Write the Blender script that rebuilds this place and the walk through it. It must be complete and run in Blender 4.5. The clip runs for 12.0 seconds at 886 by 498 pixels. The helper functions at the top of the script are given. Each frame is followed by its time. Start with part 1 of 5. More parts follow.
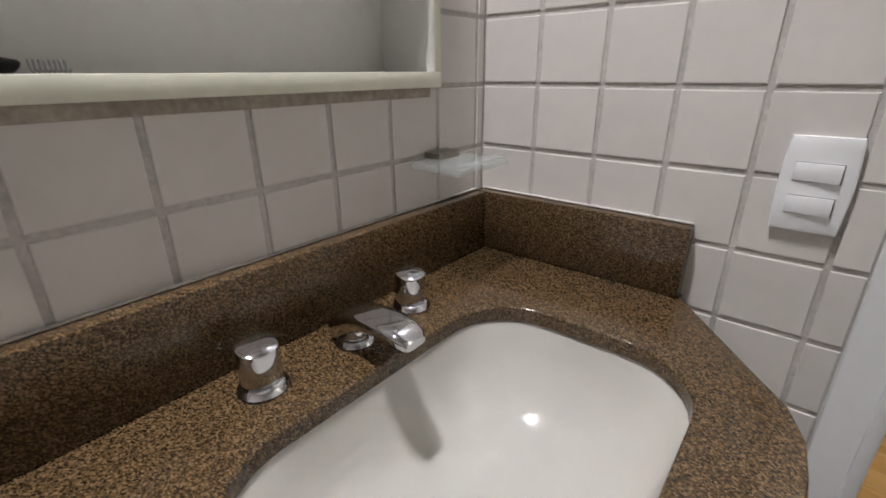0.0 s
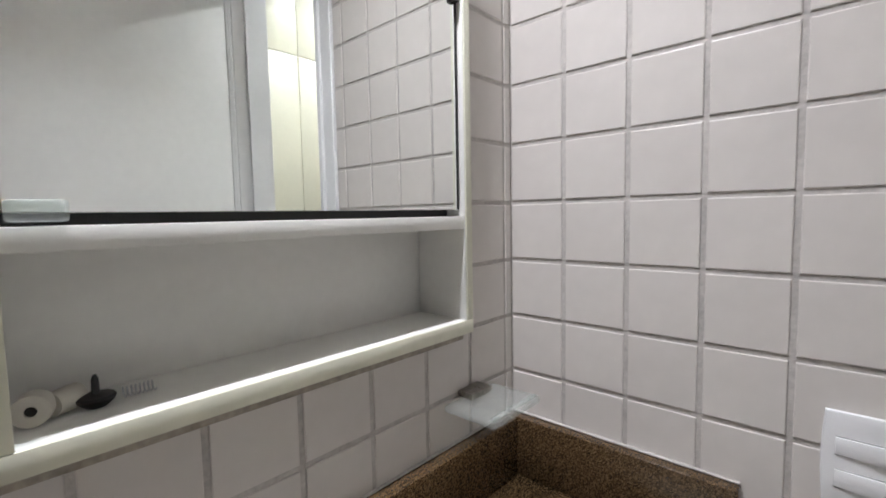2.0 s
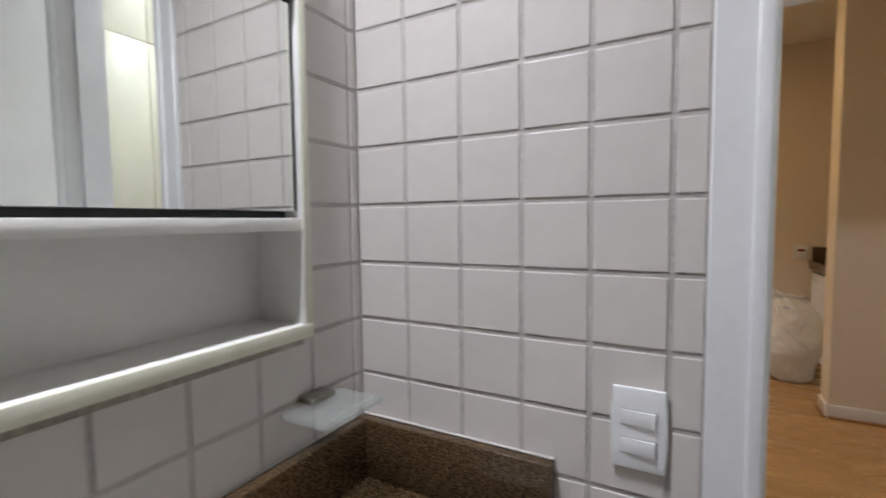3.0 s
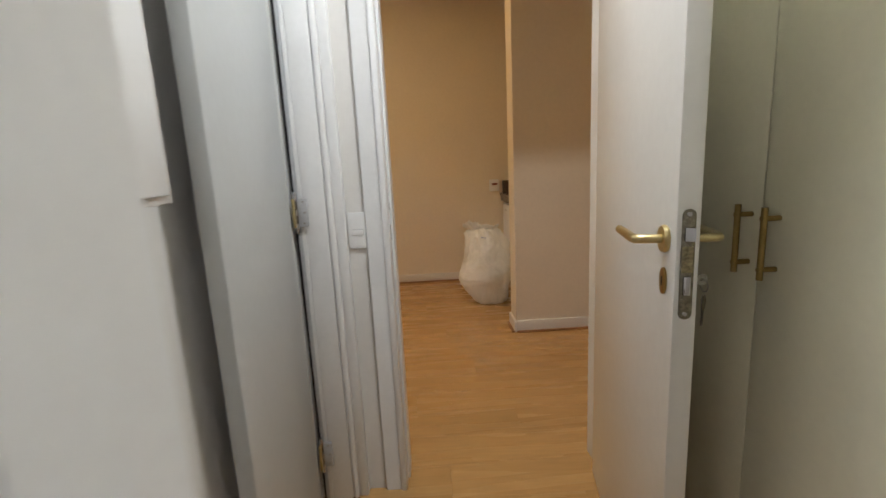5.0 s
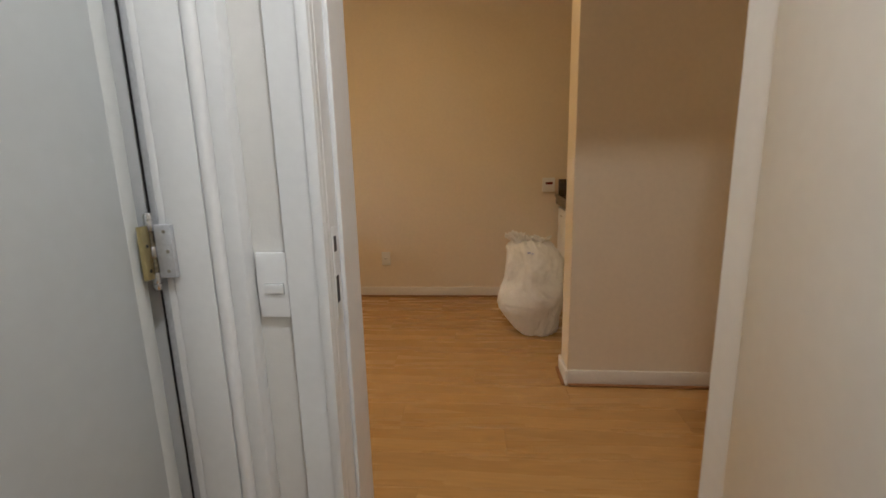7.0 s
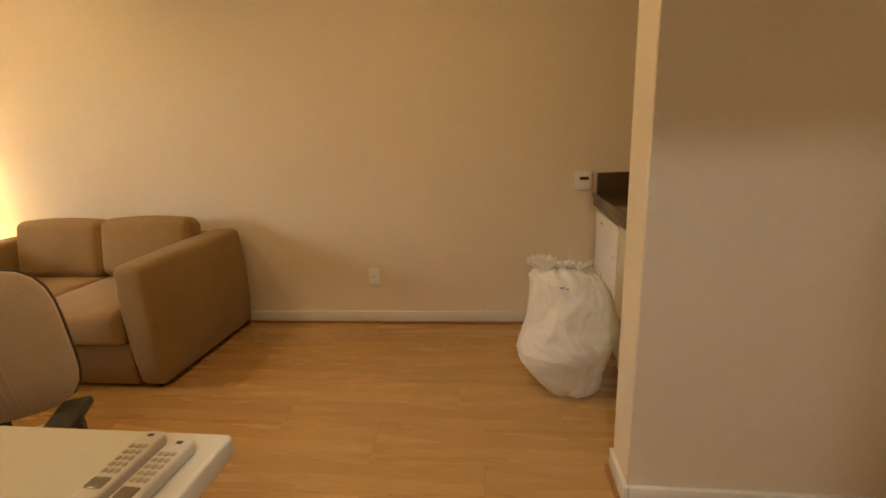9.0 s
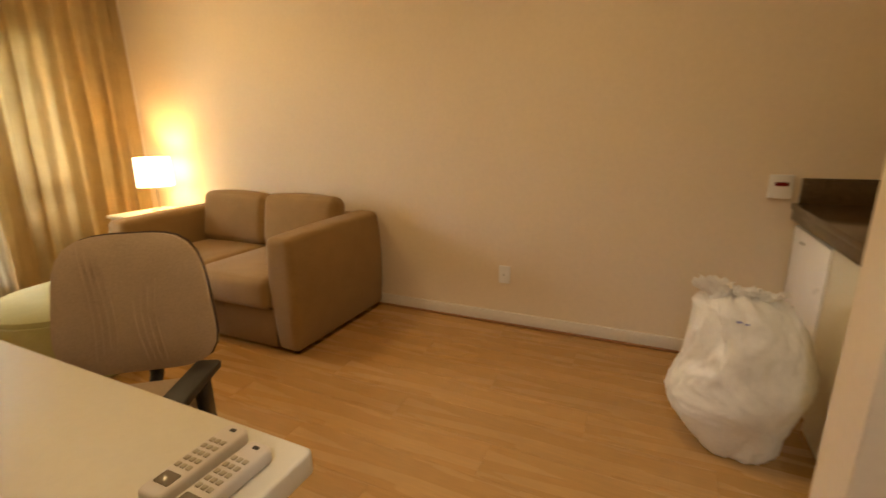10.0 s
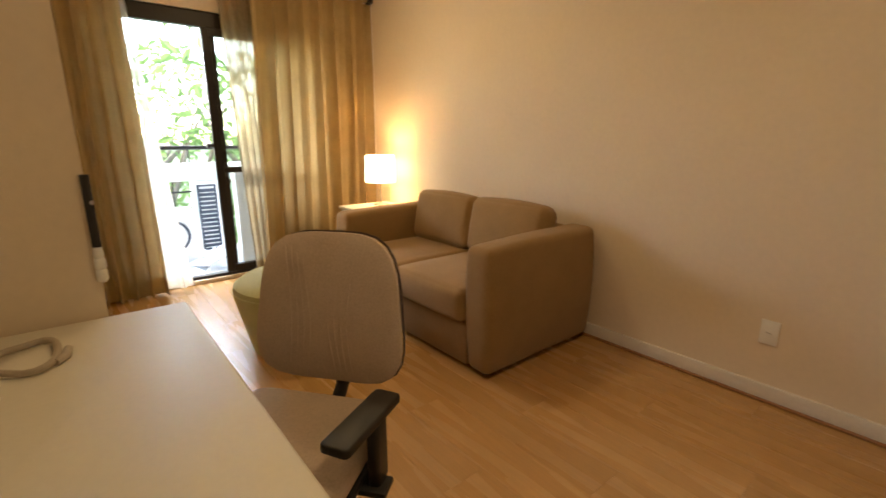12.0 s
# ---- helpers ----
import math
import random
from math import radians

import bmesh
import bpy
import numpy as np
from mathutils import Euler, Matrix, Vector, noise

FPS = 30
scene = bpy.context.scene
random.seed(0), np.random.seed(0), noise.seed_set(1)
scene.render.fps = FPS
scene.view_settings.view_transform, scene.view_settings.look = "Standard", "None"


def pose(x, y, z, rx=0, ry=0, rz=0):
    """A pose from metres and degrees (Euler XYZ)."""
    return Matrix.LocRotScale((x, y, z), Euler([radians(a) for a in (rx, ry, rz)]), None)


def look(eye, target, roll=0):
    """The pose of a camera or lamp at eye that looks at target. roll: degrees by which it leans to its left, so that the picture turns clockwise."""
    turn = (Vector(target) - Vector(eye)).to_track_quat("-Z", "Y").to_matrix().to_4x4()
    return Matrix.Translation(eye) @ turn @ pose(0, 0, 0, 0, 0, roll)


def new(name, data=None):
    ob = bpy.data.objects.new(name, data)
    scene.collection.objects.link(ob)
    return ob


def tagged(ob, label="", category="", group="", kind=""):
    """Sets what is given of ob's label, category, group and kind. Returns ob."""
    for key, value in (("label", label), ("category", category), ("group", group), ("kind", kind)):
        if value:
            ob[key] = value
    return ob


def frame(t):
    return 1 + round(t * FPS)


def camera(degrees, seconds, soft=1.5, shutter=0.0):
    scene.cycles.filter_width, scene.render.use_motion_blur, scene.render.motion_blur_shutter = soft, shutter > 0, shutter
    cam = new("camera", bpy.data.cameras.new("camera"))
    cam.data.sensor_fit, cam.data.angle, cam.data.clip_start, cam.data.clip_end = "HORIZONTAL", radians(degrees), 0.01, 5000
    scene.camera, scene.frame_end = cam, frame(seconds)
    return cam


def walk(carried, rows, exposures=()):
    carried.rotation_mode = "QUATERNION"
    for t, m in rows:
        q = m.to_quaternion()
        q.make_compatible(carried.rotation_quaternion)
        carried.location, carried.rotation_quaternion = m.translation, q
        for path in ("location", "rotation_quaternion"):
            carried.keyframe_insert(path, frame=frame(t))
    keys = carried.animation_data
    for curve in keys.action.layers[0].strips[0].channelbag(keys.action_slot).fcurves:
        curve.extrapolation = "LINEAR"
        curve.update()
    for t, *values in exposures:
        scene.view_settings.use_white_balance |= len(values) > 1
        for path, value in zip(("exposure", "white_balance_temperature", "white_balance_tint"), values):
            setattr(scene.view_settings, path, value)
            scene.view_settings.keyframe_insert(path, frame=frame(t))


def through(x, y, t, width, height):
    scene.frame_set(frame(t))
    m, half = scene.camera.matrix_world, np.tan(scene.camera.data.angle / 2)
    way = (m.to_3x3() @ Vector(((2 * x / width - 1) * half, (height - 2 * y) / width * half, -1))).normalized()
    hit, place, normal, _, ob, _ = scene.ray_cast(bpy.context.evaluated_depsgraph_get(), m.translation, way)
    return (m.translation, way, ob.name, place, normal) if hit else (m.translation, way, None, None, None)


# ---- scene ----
# ---- camera and walk ----
cam = camera(89.4, 12.0, shutter=0.35)
PATH = [
    (0, (0.469, -0.71, 1.097), (-0.718, 0.723, 0.363), -0.4),
    (0.5, (0.456, -0.726, 1.121), (-0.825, 0.673, 0.487), -1.0),
    (1, (0.435, -0.727, 1.164), (-0.904, 0.685, 0.7), -0.8),
    (1.5, (0.439, -0.718, 1.227), (-0.934, 0.705, 0.924), -1.1),
    (2, (0.459, -0.718, 1.271), (-0.888, 0.753, 1.119), -1.1),
    (2.5, (0.482, -0.713, 1.279), (-0.733, 0.873, 1.202), -0.7),
    (3, (0.534, -0.675, 1.261), (-0.429, 1.073, 1.136), -0.6),
    (3.5, (0.587, -0.573, 1.235), (-0.061, 1.305, 1.003), -0.5),
    (3.7, (0.601, -0.513, 1.223), (0.082, 1.399, 0.952), -1.0),
    (5.3, (0.806, 0.046, 1.172), (0.888, 2.01, 0.802), -2.9),
    (5.5, (0.845, 0.113, 1.183), (0.911, 2.081, 0.833), -2.9),
    (6, (0.898, 0.256, 1.183), (0.926, 2.224, 0.826), -2.0),
    (6.5, (0.907, 0.456, 1.181), (0.841, 2.413, 0.776), -1.9),
    (7, (0.884, 0.682, 1.191), (0.706, 2.633, 0.79), -1.4),
    (7.5, (0.876, 0.887, 1.186), (0.615, 2.832, 0.802), -2.6),
    (7.7, (0.881, 0.977, 1.205), (0.584, 2.914, 0.805), -1.9),
    (9.3, (0.904, 1.623, 1.272), (0.656, 3.542, 0.767), -2.8),
    (9.5, (0.87, 1.638, 1.237), (0.495, 3.543, 0.754), -2.3),
    (10, (0.864, 1.767, 1.238), (0.037, 3.516, 0.732), -1.1),
    (10.5, (0.824, 1.835, 1.228), (-0.289, 3.402, 0.674), -1.1),
    (11, (0.713, 1.947, 1.216), (-0.521, 3.431, 0.691), -0.9),
    (11.5, (0.63, 2.008, 1.208), (-0.699, 3.422, 0.723), -0.7),
    (12, (0.577, 2.032, 1.208), (-0.928, 3.262, 0.736), -0.0),
]
walk(cam, [(t, look(eye, target, roll)) for t, eye, target, roll in PATH], exposures=(
    (0, 3.66, 6450, 12), (1.5, 3.66, 6350, 12), (2.5, 3.52, 6150, 12), (3.7, 3.36, 6100, 12), (5.3, 3.7, 6500, 10), (6.5, 3.56, 6450, 10), (7.7, 3.4, 6750, 11), (9.3, 3.82, 7300, 9), (9.5, 3.82, 7300, 9), (10.5, 3.85, 7150, 10), (11, 3.77, 6900, 10), (12, 3.57, 6550, 10)))

# ---- world, sun, lamps ----
world = bpy.data.worlds.new("world")
scene.world = world
world.use_nodes = True
wn = world.node_tree
sky = wn.nodes.new("ShaderNodeTexSky")
sky.sky_type, sky.sun_disc = "NISHITA", False
sky.sun_elevation, sky.sun_rotation = radians(40), radians(250)
wn.links.new(sky.outputs[0], wn.nodes["Background"].inputs[0])
wn.nodes["Background"].inputs[1].default_value = 0.15


def lamp(name, kind, at, power, col, size=0.1, target=None, spread=180):
    data = bpy.data.lights.new(name, kind)
    data.energy, data.color = power, col
    if kind == "AREA":
        data.shape, data.size = "DISK", size
        data.spread = radians(spread)
    elif kind == "POINT":
        data.shadow_soft_size = size
    ob = new(name, data)
    ob.matrix_world = look(at, target or (at[0], at[1] + 0.001, at[2] - 1))
    return ob


sun_data = bpy.data.lights.new("sun", "SUN")
sun_data.energy, sun_data.angle, sun_data.color = 1.0, radians(60), (1, 0.96, 0.9)
sun = new("sun", sun_data)
# behind thin cloud, over the far side of the balcony and to one side
sun.matrix_world = look((0, 0, 0), (0.72, 0.26, -0.64))

BATH_LIGHT, HALL_LIGHT, WARM = (0.96, 0.965, 1.0), (0.93, 0.97, 1.0), (1.0, 0.695, 0.355)
lamp("bath_lamp_near", "AREA", (0.09, -0.61, 2.44), 0.49, BATH_LIGHT, 0.05, None, 115)
lamp("bath_lamp_far", "AREA", (0.09, -0.5, 2.44), 0.49, BATH_LIGHT, 0.05, None, 115)
lamp("hall_lamp", "AREA", (0.98, 0.79, 2.475), 1.36, HALL_LIGHT, 0.14)
lamp("room_lamp", "AREA", (-2.05, 3.3, 2.75), 1.02, WARM, 0.16)
# unseen fill, added to lighten the entrance end of the living room
lamp("entry_fill", "AREA", (0.35, 2.9, 2.75), 0.85, WARM, 0.3)
lamp("shade_bulb", "POINT", (-2.98, 4.2, 0.95), 1.05, (1.0, 0.68, 0.35), 0.03)


# ---- materials ----
def mat(name, col, rough=0.5, metal=0.0, var=0.06, scale=6.0, fine=60.0, bump=0.0, bscale=120.0, stretch=(1, 1, 1), spec=0.5, rvar=0.08):
    """A surface with broad stains and fine grain in its colour, uneven gloss and a fine relief."""
    m = bpy.data.materials.new(name)
    m.use_nodes = True
    t, p = m.node_tree, m.node_tree.nodes["Principled BSDF"]
    add = t.nodes.new
    co, mp = add("ShaderNodeTexCoord"), add("ShaderNodeMapping")
    mp.inputs["Scale"].default_value = stretch
    t.links.new(co.outputs["Object"], mp.inputs[0])
    facs = []
    for s, d in ((scale, 3), (fine, 2)):
        n = add("ShaderNodeTexNoise")
        n.inputs["Scale"].default_value, n.inputs["Detail"].default_value = s, d
        t.links.new(mp.outputs[0], n.inputs[0])
        facs.append(n)
    mix = add("ShaderNodeMath")
    mix.operation = "ADD"
    t.links.new(facs[0].outputs[0], mix.inputs[0])
    t.links.new(facs[1].outputs[0], mix.inputs[1])
    r = add("ShaderNodeMapRange")
    r.inputs["From Min"].default_value, r.inputs["From Max"].default_value = 0.6, 1.4
    r.inputs["To Min"].default_value, r.inputs["To Max"].default_value = 1 - var, 1 + var
    t.links.new(mix.outputs[0], r.inputs[0])
    hs = add("ShaderNodeHueSaturation")
    hs.inputs["Color"].default_value = (*col, 1)
    t.links.new(r.outputs[0], hs.inputs["Value"])
    t.links.new(hs.outputs[0], p.inputs["Base Color"])
    rr = add("ShaderNodeMapRange")
    rr.inputs["To Min"].default_value, rr.inputs["To Max"].default_value = max(rough - rvar, 0.02), min(rough + rvar, 1)
    t.links.new(facs[0].outputs[0], rr.inputs[0])
    t.links.new(rr.outputs[0], p.inputs["Roughness"])
    p.inputs["Metallic"].default_value = metal
    p.inputs["Specular IOR Level"].default_value = spec
    if bump:
        n = add("ShaderNodeTexNoise")
        n.inputs["Scale"].default_value, n.inputs["Detail"].default_value = bscale, 3
        t.links.new(mp.outputs[0], n.inputs[0])
        b = add("ShaderNodeBump")
        b.inputs["Strength"].default_value, b.inputs["Distance"].default_value = bump, 0.002
        t.links.new(n.outputs[0], b.inputs["Height"])
        t.links.new(b.outputs[0], p.inputs["Normal"])
    return m


def randomised(m, amount):
    """Lets each piece of its own differ a little in value."""
    t = m.node_tree
    hs = [n for n in t.nodes if n.type == "HUE_SAT"][0]
    old = hs.inputs["Value"].links[0].from_socket
    oi, r, mul = t.nodes.new("ShaderNodeObjectInfo"), t.nodes.new("ShaderNodeMapRange"), t.nodes.new("ShaderNodeMath")
    r.inputs["To Min"].default_value, r.inputs["To Max"].default_value = 1 - amount, 1 + amount
    mul.operation = "MULTIPLY"
    t.links.new(oi.outputs["Random"], r.inputs[0])
    t.links.new(r.outputs[0], mul.inputs[0])
    t.links.new(old, mul.inputs[1])
    t.links.new(mul.outputs[0], hs.inputs["Value"])
    return m


def granite_mat():
    m = mat("brown_granite", (0.2, 0.12, 0.06), 0.16, 0, 0.1, 8, 90)
    t, p = m.node_tree, m.node_tree.nodes["Principled BSDF"]
    co = t.nodes.new("ShaderNodeTexCoord")
    vo = t.nodes.new("ShaderNodeTexVoronoi")
    vo.inputs["Scale"].default_value = 620
    no = t.nodes.new("ShaderNodeTexNoise")
    no.inputs["Scale"].default_value, no.inputs["Detail"].default_value = 300, 4
    t.links.new(co.outputs["Object"], vo.inputs[0])
    t.links.new(co.outputs["Object"], no.inputs[0])
    sep = t.nodes.new("ShaderNodeSeparateColor")
    t.links.new(vo.outputs["Color"], sep.inputs[0])
    mx = t.nodes.new("ShaderNodeMath")
    mx.operation = "MULTIPLY_ADD"
    mx.inputs[1].default_value, mx.inputs[2].default_value = 0.72, 0.0
    ad = t.nodes.new("ShaderNodeMath")
    ad.operation = "MULTIPLY_ADD"
    ad.inputs[1].default_value = 0.55
    t.links.new(sep.outputs[0], mx.inputs[0])
    t.links.new(no.outputs[0], ad.inputs[0])
    t.links.new(mx.outputs[0], ad.inputs[2])
    ramp = t.nodes.new("ShaderNodeValToRGB")
    el = ramp.color_ramp.elements
    el[0].position, el[0].color = 0.22, (0.016, 0.01, 0.006, 1)
    el[1].position, el[1].color = 1.0, (0.17, 0.108, 0.056, 1)
    for pos, c in ((0.4, (0.032, 0.019, 0.009, 1)), (0.56, (0.056, 0.034, 0.015, 1)), (0.76, (0.094, 0.058, 0.026, 1))):
        e = el.new(pos)
        e.color = c
    t.links.new(ad.outputs[0], ramp.inputs[0])
    t.links.new(ramp.outputs[0], p.inputs["Base Color"])
    return m


def wood_mat():
    m = mat("beech_laminate", (0.48, 0.28, 0.104), 0.27, 0, 0.13, 3, 22, 0.04, 60, (0.3, 3.5, 1))
    return randomised(m, 0.07)


def fabric_mat(name, col, weave=900, strength=0.5, through=0.0):
    m = mat(name, col, 0.9, 0, 0.14, 7, 160, 0, spec=0.2)
    t, p = m.node_tree, m.node_tree.nodes["Principled BSDF"]
    co = t.nodes.new("ShaderNodeTexCoord")
    n = t.nodes.new("ShaderNodeTexNoise")
    n.inputs["Scale"].default_value = weave
    t.links.new(co.outputs["Object"], n.inputs[0])
    b = t.nodes.new("ShaderNodeBump")
    b.inputs["Strength"].default_value, b.inputs["Distance"].default_value = strength, 0.001
    t.links.new(n.outputs[0], b.inputs["Height"])
    t.links.new(b.outputs[0], p.inputs["Normal"])
    p.inputs["Sheen Weight"].default_value = 0.15
    return translucent(m, through) if through else m


def translucent(m, amount):
    """Lets part of the light through a thin skin."""
    t, p = m.node_tree, m.node_tree.nodes["Principled BSDF"]
    tr, mx = t.nodes.new("ShaderNodeBsdfTranslucent"), t.nodes.new("ShaderNodeMixShader")
    hs = [k for k in t.nodes if k.type == "HUE_SAT"][0]
    t.links.new(hs.outputs[0], tr.inputs[0])
    mx.inputs[0].default_value = amount
    t.links.new(p.outputs[0], mx.inputs[1])
    t.links.new(tr.outputs[0], mx.inputs[2])
    t.links.new(mx.outputs[0], t.nodes["Material Output"].inputs[0])
    return m


def clear_mat(name, tint, opacity=0.0, col=(1, 1, 1), through=0.6):
    """See-through sheet: a clear part, and (opacity) a scattering part for gauze."""
    m = bpy.data.materials.new(name)
    m.use_nodes = True
    t = m.node_tree
    p = t.nodes["Principled BSDF"]
    p.inputs["Base Color"].default_value = (*col, 1)
    p.inputs["Roughness"].default_value = 0.05 if not opacity else 0.9
    tp, mx = t.nodes.new("ShaderNodeBsdfTransparent"), t.nodes.new("ShaderNodeMixShader")
    tp.inputs[0].default_value = (*tint, 1)
    if opacity:
        tl, m2 = t.nodes.new("ShaderNodeBsdfTranslucent"), t.nodes.new("ShaderNodeMixShader")
        tl.inputs[0].default_value = (*col, 1)
        m2.inputs[0].default_value = through
        t.links.new(p.outputs[0], m2.inputs[1])
        t.links.new(tl.outputs[0], m2.inputs[2])
        co, n, r = t.nodes.new("ShaderNodeTexCoord"), t.nodes.new("ShaderNodeTexNoise"), t.nodes.new("ShaderNodeMapRange")
        n.inputs["Scale"].default_value = 40
        t.links.new(co.outputs["Object"], n.inputs[0])
        r.inputs["To Min"].default_value, r.inputs["To Max"].default_value = opacity - 0.12, opacity + 0.12
        t.links.new(n.outputs[0], r.inputs[0])
        t.links.new(r.outputs[0], mx.inputs[0])
        t.links.new(m2.outputs[0], mx.inputs[2])
    else:
        gl, fr = t.nodes.new("ShaderNodeBsdfGlossy"), t.nodes.new("ShaderNodeFresnel")
        gl.inputs["Roughness"].default_value = 0.02
        fr.inputs[0].default_value = 1.45
        t.links.new(fr.outputs[0], mx.inputs[0])
        t.links.new(gl.outputs[0], mx.inputs[2])
    t.links.new(tp.outputs[0], mx.inputs[1])
    t.links.new(mx.outputs[0], t.nodes["Material Output"].inputs[0])
    return m


def glow_mat(name, col, strength):
    m = bpy.data.materials.new(name)
    m.use_nodes = True
    p = m.node_tree.nodes["Principled BSDF"]
    p.inputs["Base Color"].default_value = (*col, 1)
    p.inputs["Emission Color"].default_value = (*col, 1)
    p.inputs["Emission Strength"].default_value = strength
    return m


TILE = randomised(mat("glazed_tile", (0.63, 0.593, 0.555), 0.36, 0, 0.03, 9, 40, 0.015, 30), 0.02)
GROUT = mat("grout", (0.49, 0.46, 0.43), 0.9, 0, 0.22, 14, 150, 0.5, 300)
CERAMIC = mat("white_ceramic", (0.88, 0.85, 0.79), 0.1, 0, 0.015, 5, 30)
GRANITE = granite_mat()
CHROME = mat("chrome", (0.58, 0.58, 0.6), 0.07, 1, 0.03, 20, 90, rvar=0.03)
STEEL = mat("worn_steel", (0.33, 0.31, 0.27), 0.3, 1, 0.4, 25, 140)
LOCK_METAL = mat("tarnished_lock_steel", (0.22, 0.2, 0.15), 0.24, 1, 0.7, 55, 170)
BRASS = mat("satin_brass", (0.56, 0.46, 0.24), 0.33, 1, 0.1, 18, 120)
WORN_BRASS = mat("tarnished_brass_plating", (0.3, 0.26, 0.16), 0.3, 1, 0.6, 70, 190)
DARK_BRASS = mat("aged_brass", (0.36, 0.25, 0.09), 0.36, 1, 0.15, 18, 120)
GLOSS = mat("white_gloss_paint", (0.78, 0.78, 0.78), 0.32, 0, 0.03, 5, 60, 0.12, 18)
GREY_PAINT = mat("paint_smeared_steel", (0.5, 0.51, 0.53), 0.36, 0.3, 0.12, 40, 160)
LEAF_WHITE = mat("white_door_lacquer", (0.8, 0.79, 0.76), 0.38, 0, 0.03, 3, 40, 0.06, 25)
LEAF_PALE = mat("door_edge_lacquer", (0.6, 0.61, 0.6), 0.42, 0, 0.04, 6, 50, 0.08, 25)
LEAF_GREY = mat("pale_grey_door_lacquer", (0.49, 0.51, 0.515), 0.42, 0, 0.03, 3, 40, 0.06, 25)
PLASTER = mat("cream_wall_paint", (0.76, 0.65, 0.505), 0.75, 0, 0.035, 2.2, 40, 0.2, 160)
PLASTER_W = mat("white_wall_paint", (0.74, 0.72, 0.69), 0.75, 0, 0.03, 2.2, 40, 0.2, 160)
PLASTER_C = mat("ceiling_paint", (0.8, 0.78, 0.74), 0.85, 0, 0.02, 2, 40, 0.1, 160)
CUPBOARD = mat("cream_cupboard_laminate", (0.75, 0.72, 0.57), 0.4, 0, 0.03, 3, 50, 0.05, 40)
CABINET = mat("ivory_cabinet_laminate", (0.81, 0.8, 0.76), 0.42, 0, 0.03, 6, 60)
SMEAR = mat("smeared_sealant", (0.36, 0.32, 0.26), 0.8, 0, 0.35, 22, 120, 0.6, 90)
EDGE = mat("yellowed_edge_band", (0.72, 0.71, 0.58), 0.45, 0, 0.06, 9, 60)
PLASTIC = mat("white_plastic", (0.8, 0.8, 0.8), 0.3, 0, 0.015, 8, 60)
BLACK = mat("black_plastic", (0.014, 0.013, 0.013), 0.45, 0, 0.2, 12, 90, 0.2, 400)
ALU = mat("dark_bronze_aluminium", (0.022, 0.018, 0.016), 0.42, 0.4, 0.15, 8, 60)
WOOD = wood_mat()
WOOD_EDGE = mat("wood_edge_strip", (0.3, 0.14, 0.05), 0.45, 0, 0.15, 8, 60)
SKIRT = mat("skirting_paint", (0.74, 0.69, 0.62), 0.45, 0, 0.04, 5, 60)
SOFA = fabric_mat("tan_sofa_cloth", (0.29, 0.18, 0.074), 700, 0.6)
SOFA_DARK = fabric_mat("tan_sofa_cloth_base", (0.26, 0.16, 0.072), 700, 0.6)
PIPING = mat("dark_brown_piping", (0.05, 0.028, 0.018), 0.6, 0, 0.1, 30, 90)
CHAIR = fabric_mat("taupe_chair_cloth", (0.54, 0.43, 0.33), 500, 0.4)
POUF = fabric_mat("pale_green_cloth", (0.42, 0.415, 0.21), 500, 0.4)
CURTAIN = fabric_mat("ochre_curtain_cloth", (0.55, 0.41, 0.2), 600, 0.4, 0.34)
SHEER = clear_mat("white_gauze", (0.95, 0.94, 0.9), 0.62, (0.8, 0.76, 0.68))
BEIGE_GAUZE = clear_mat("beige_gauze", (0.9, 0.84, 0.7), 0.88, (0.5, 0.41, 0.26))
GLASS = clear_mat("window_glass", (0.96, 0.97, 0.96))
SHELF_GLASS = clear_mat("frosted_glass", (0.93, 0.95, 0.94), 0.2, (0.8, 0.82, 0.8), 0.5)
MIRROR = mat("mirror_silver", (0.86, 0.88, 0.86), 0.015, 1, 0.004, 3, 20, rvar=0.005)
DESK = mat("ivory_desk_laminate", (0.72, 0.68, 0.58), 0.44, 0, 0.03, 4, 90, 0.03, 80)
MARK = mat("faded_blue_print", (0.3, 0.32, 0.55), 0.4, 0, 0.1, 60, 150)
BAG = translucent(mat("white_polythene", (0.88, 0.85, 0.79), 0.32, 0, 0.05, 12, 60, 0.6, 60), 0.18)
SHADE = glow_mat("lit_lampshade_cloth", (1.0, 0.78, 0.46), 0.62)
CONCRETE = mat("white_painted_concrete", (0.74, 0.74, 0.73), 0.8, 0, 0.06, 4, 50, 0.4, 90)
LOUVRE = mat("slate_blue_metal", (0.05, 0.06, 0.085), 0.5, 0.2, 0.08, 8, 60)
PHONE = mat("grey_white_phone_plastic", (0.68, 0.63, 0.58), 0.4, 0, 0.02, 10, 80)
KEYPAD = mat("phone_key_rubber", (0.46, 0.41, 0.31), 0.6, 0, 0.05, 20, 80)
SCREEN = mat("phone_screen", (0.2, 0.17, 0.13), 0.15, 0, 0.05, 20, 80)
CORD = mat("cord_sheath", (0.42, 0.36, 0.28), 0.55, 0, 0.1, 30, 90)
SEAM = mat("shadow_gap_plastic", (0.25, 0.25, 0.25), 0.6, 0, 0.02, 10, 60)
RED = mat("dark_red_display", (0.16, 0.01, 0.01), 0.2, 0, 0.1, 30, 90)
BARK = mat("bark", (0.2, 0.15, 0.1), 0.9, 0, 0.3, 5, 40, 0.8, 30)
GROUND = mat("ground_grass", (0.09, 0.13, 0.05), 0.95, 0, 0.3, 0.3, 3)
FOLIAGE = fabric_mat("leaf_green", (0.16, 0.24, 0.08), 60, 0.1, 0.6)
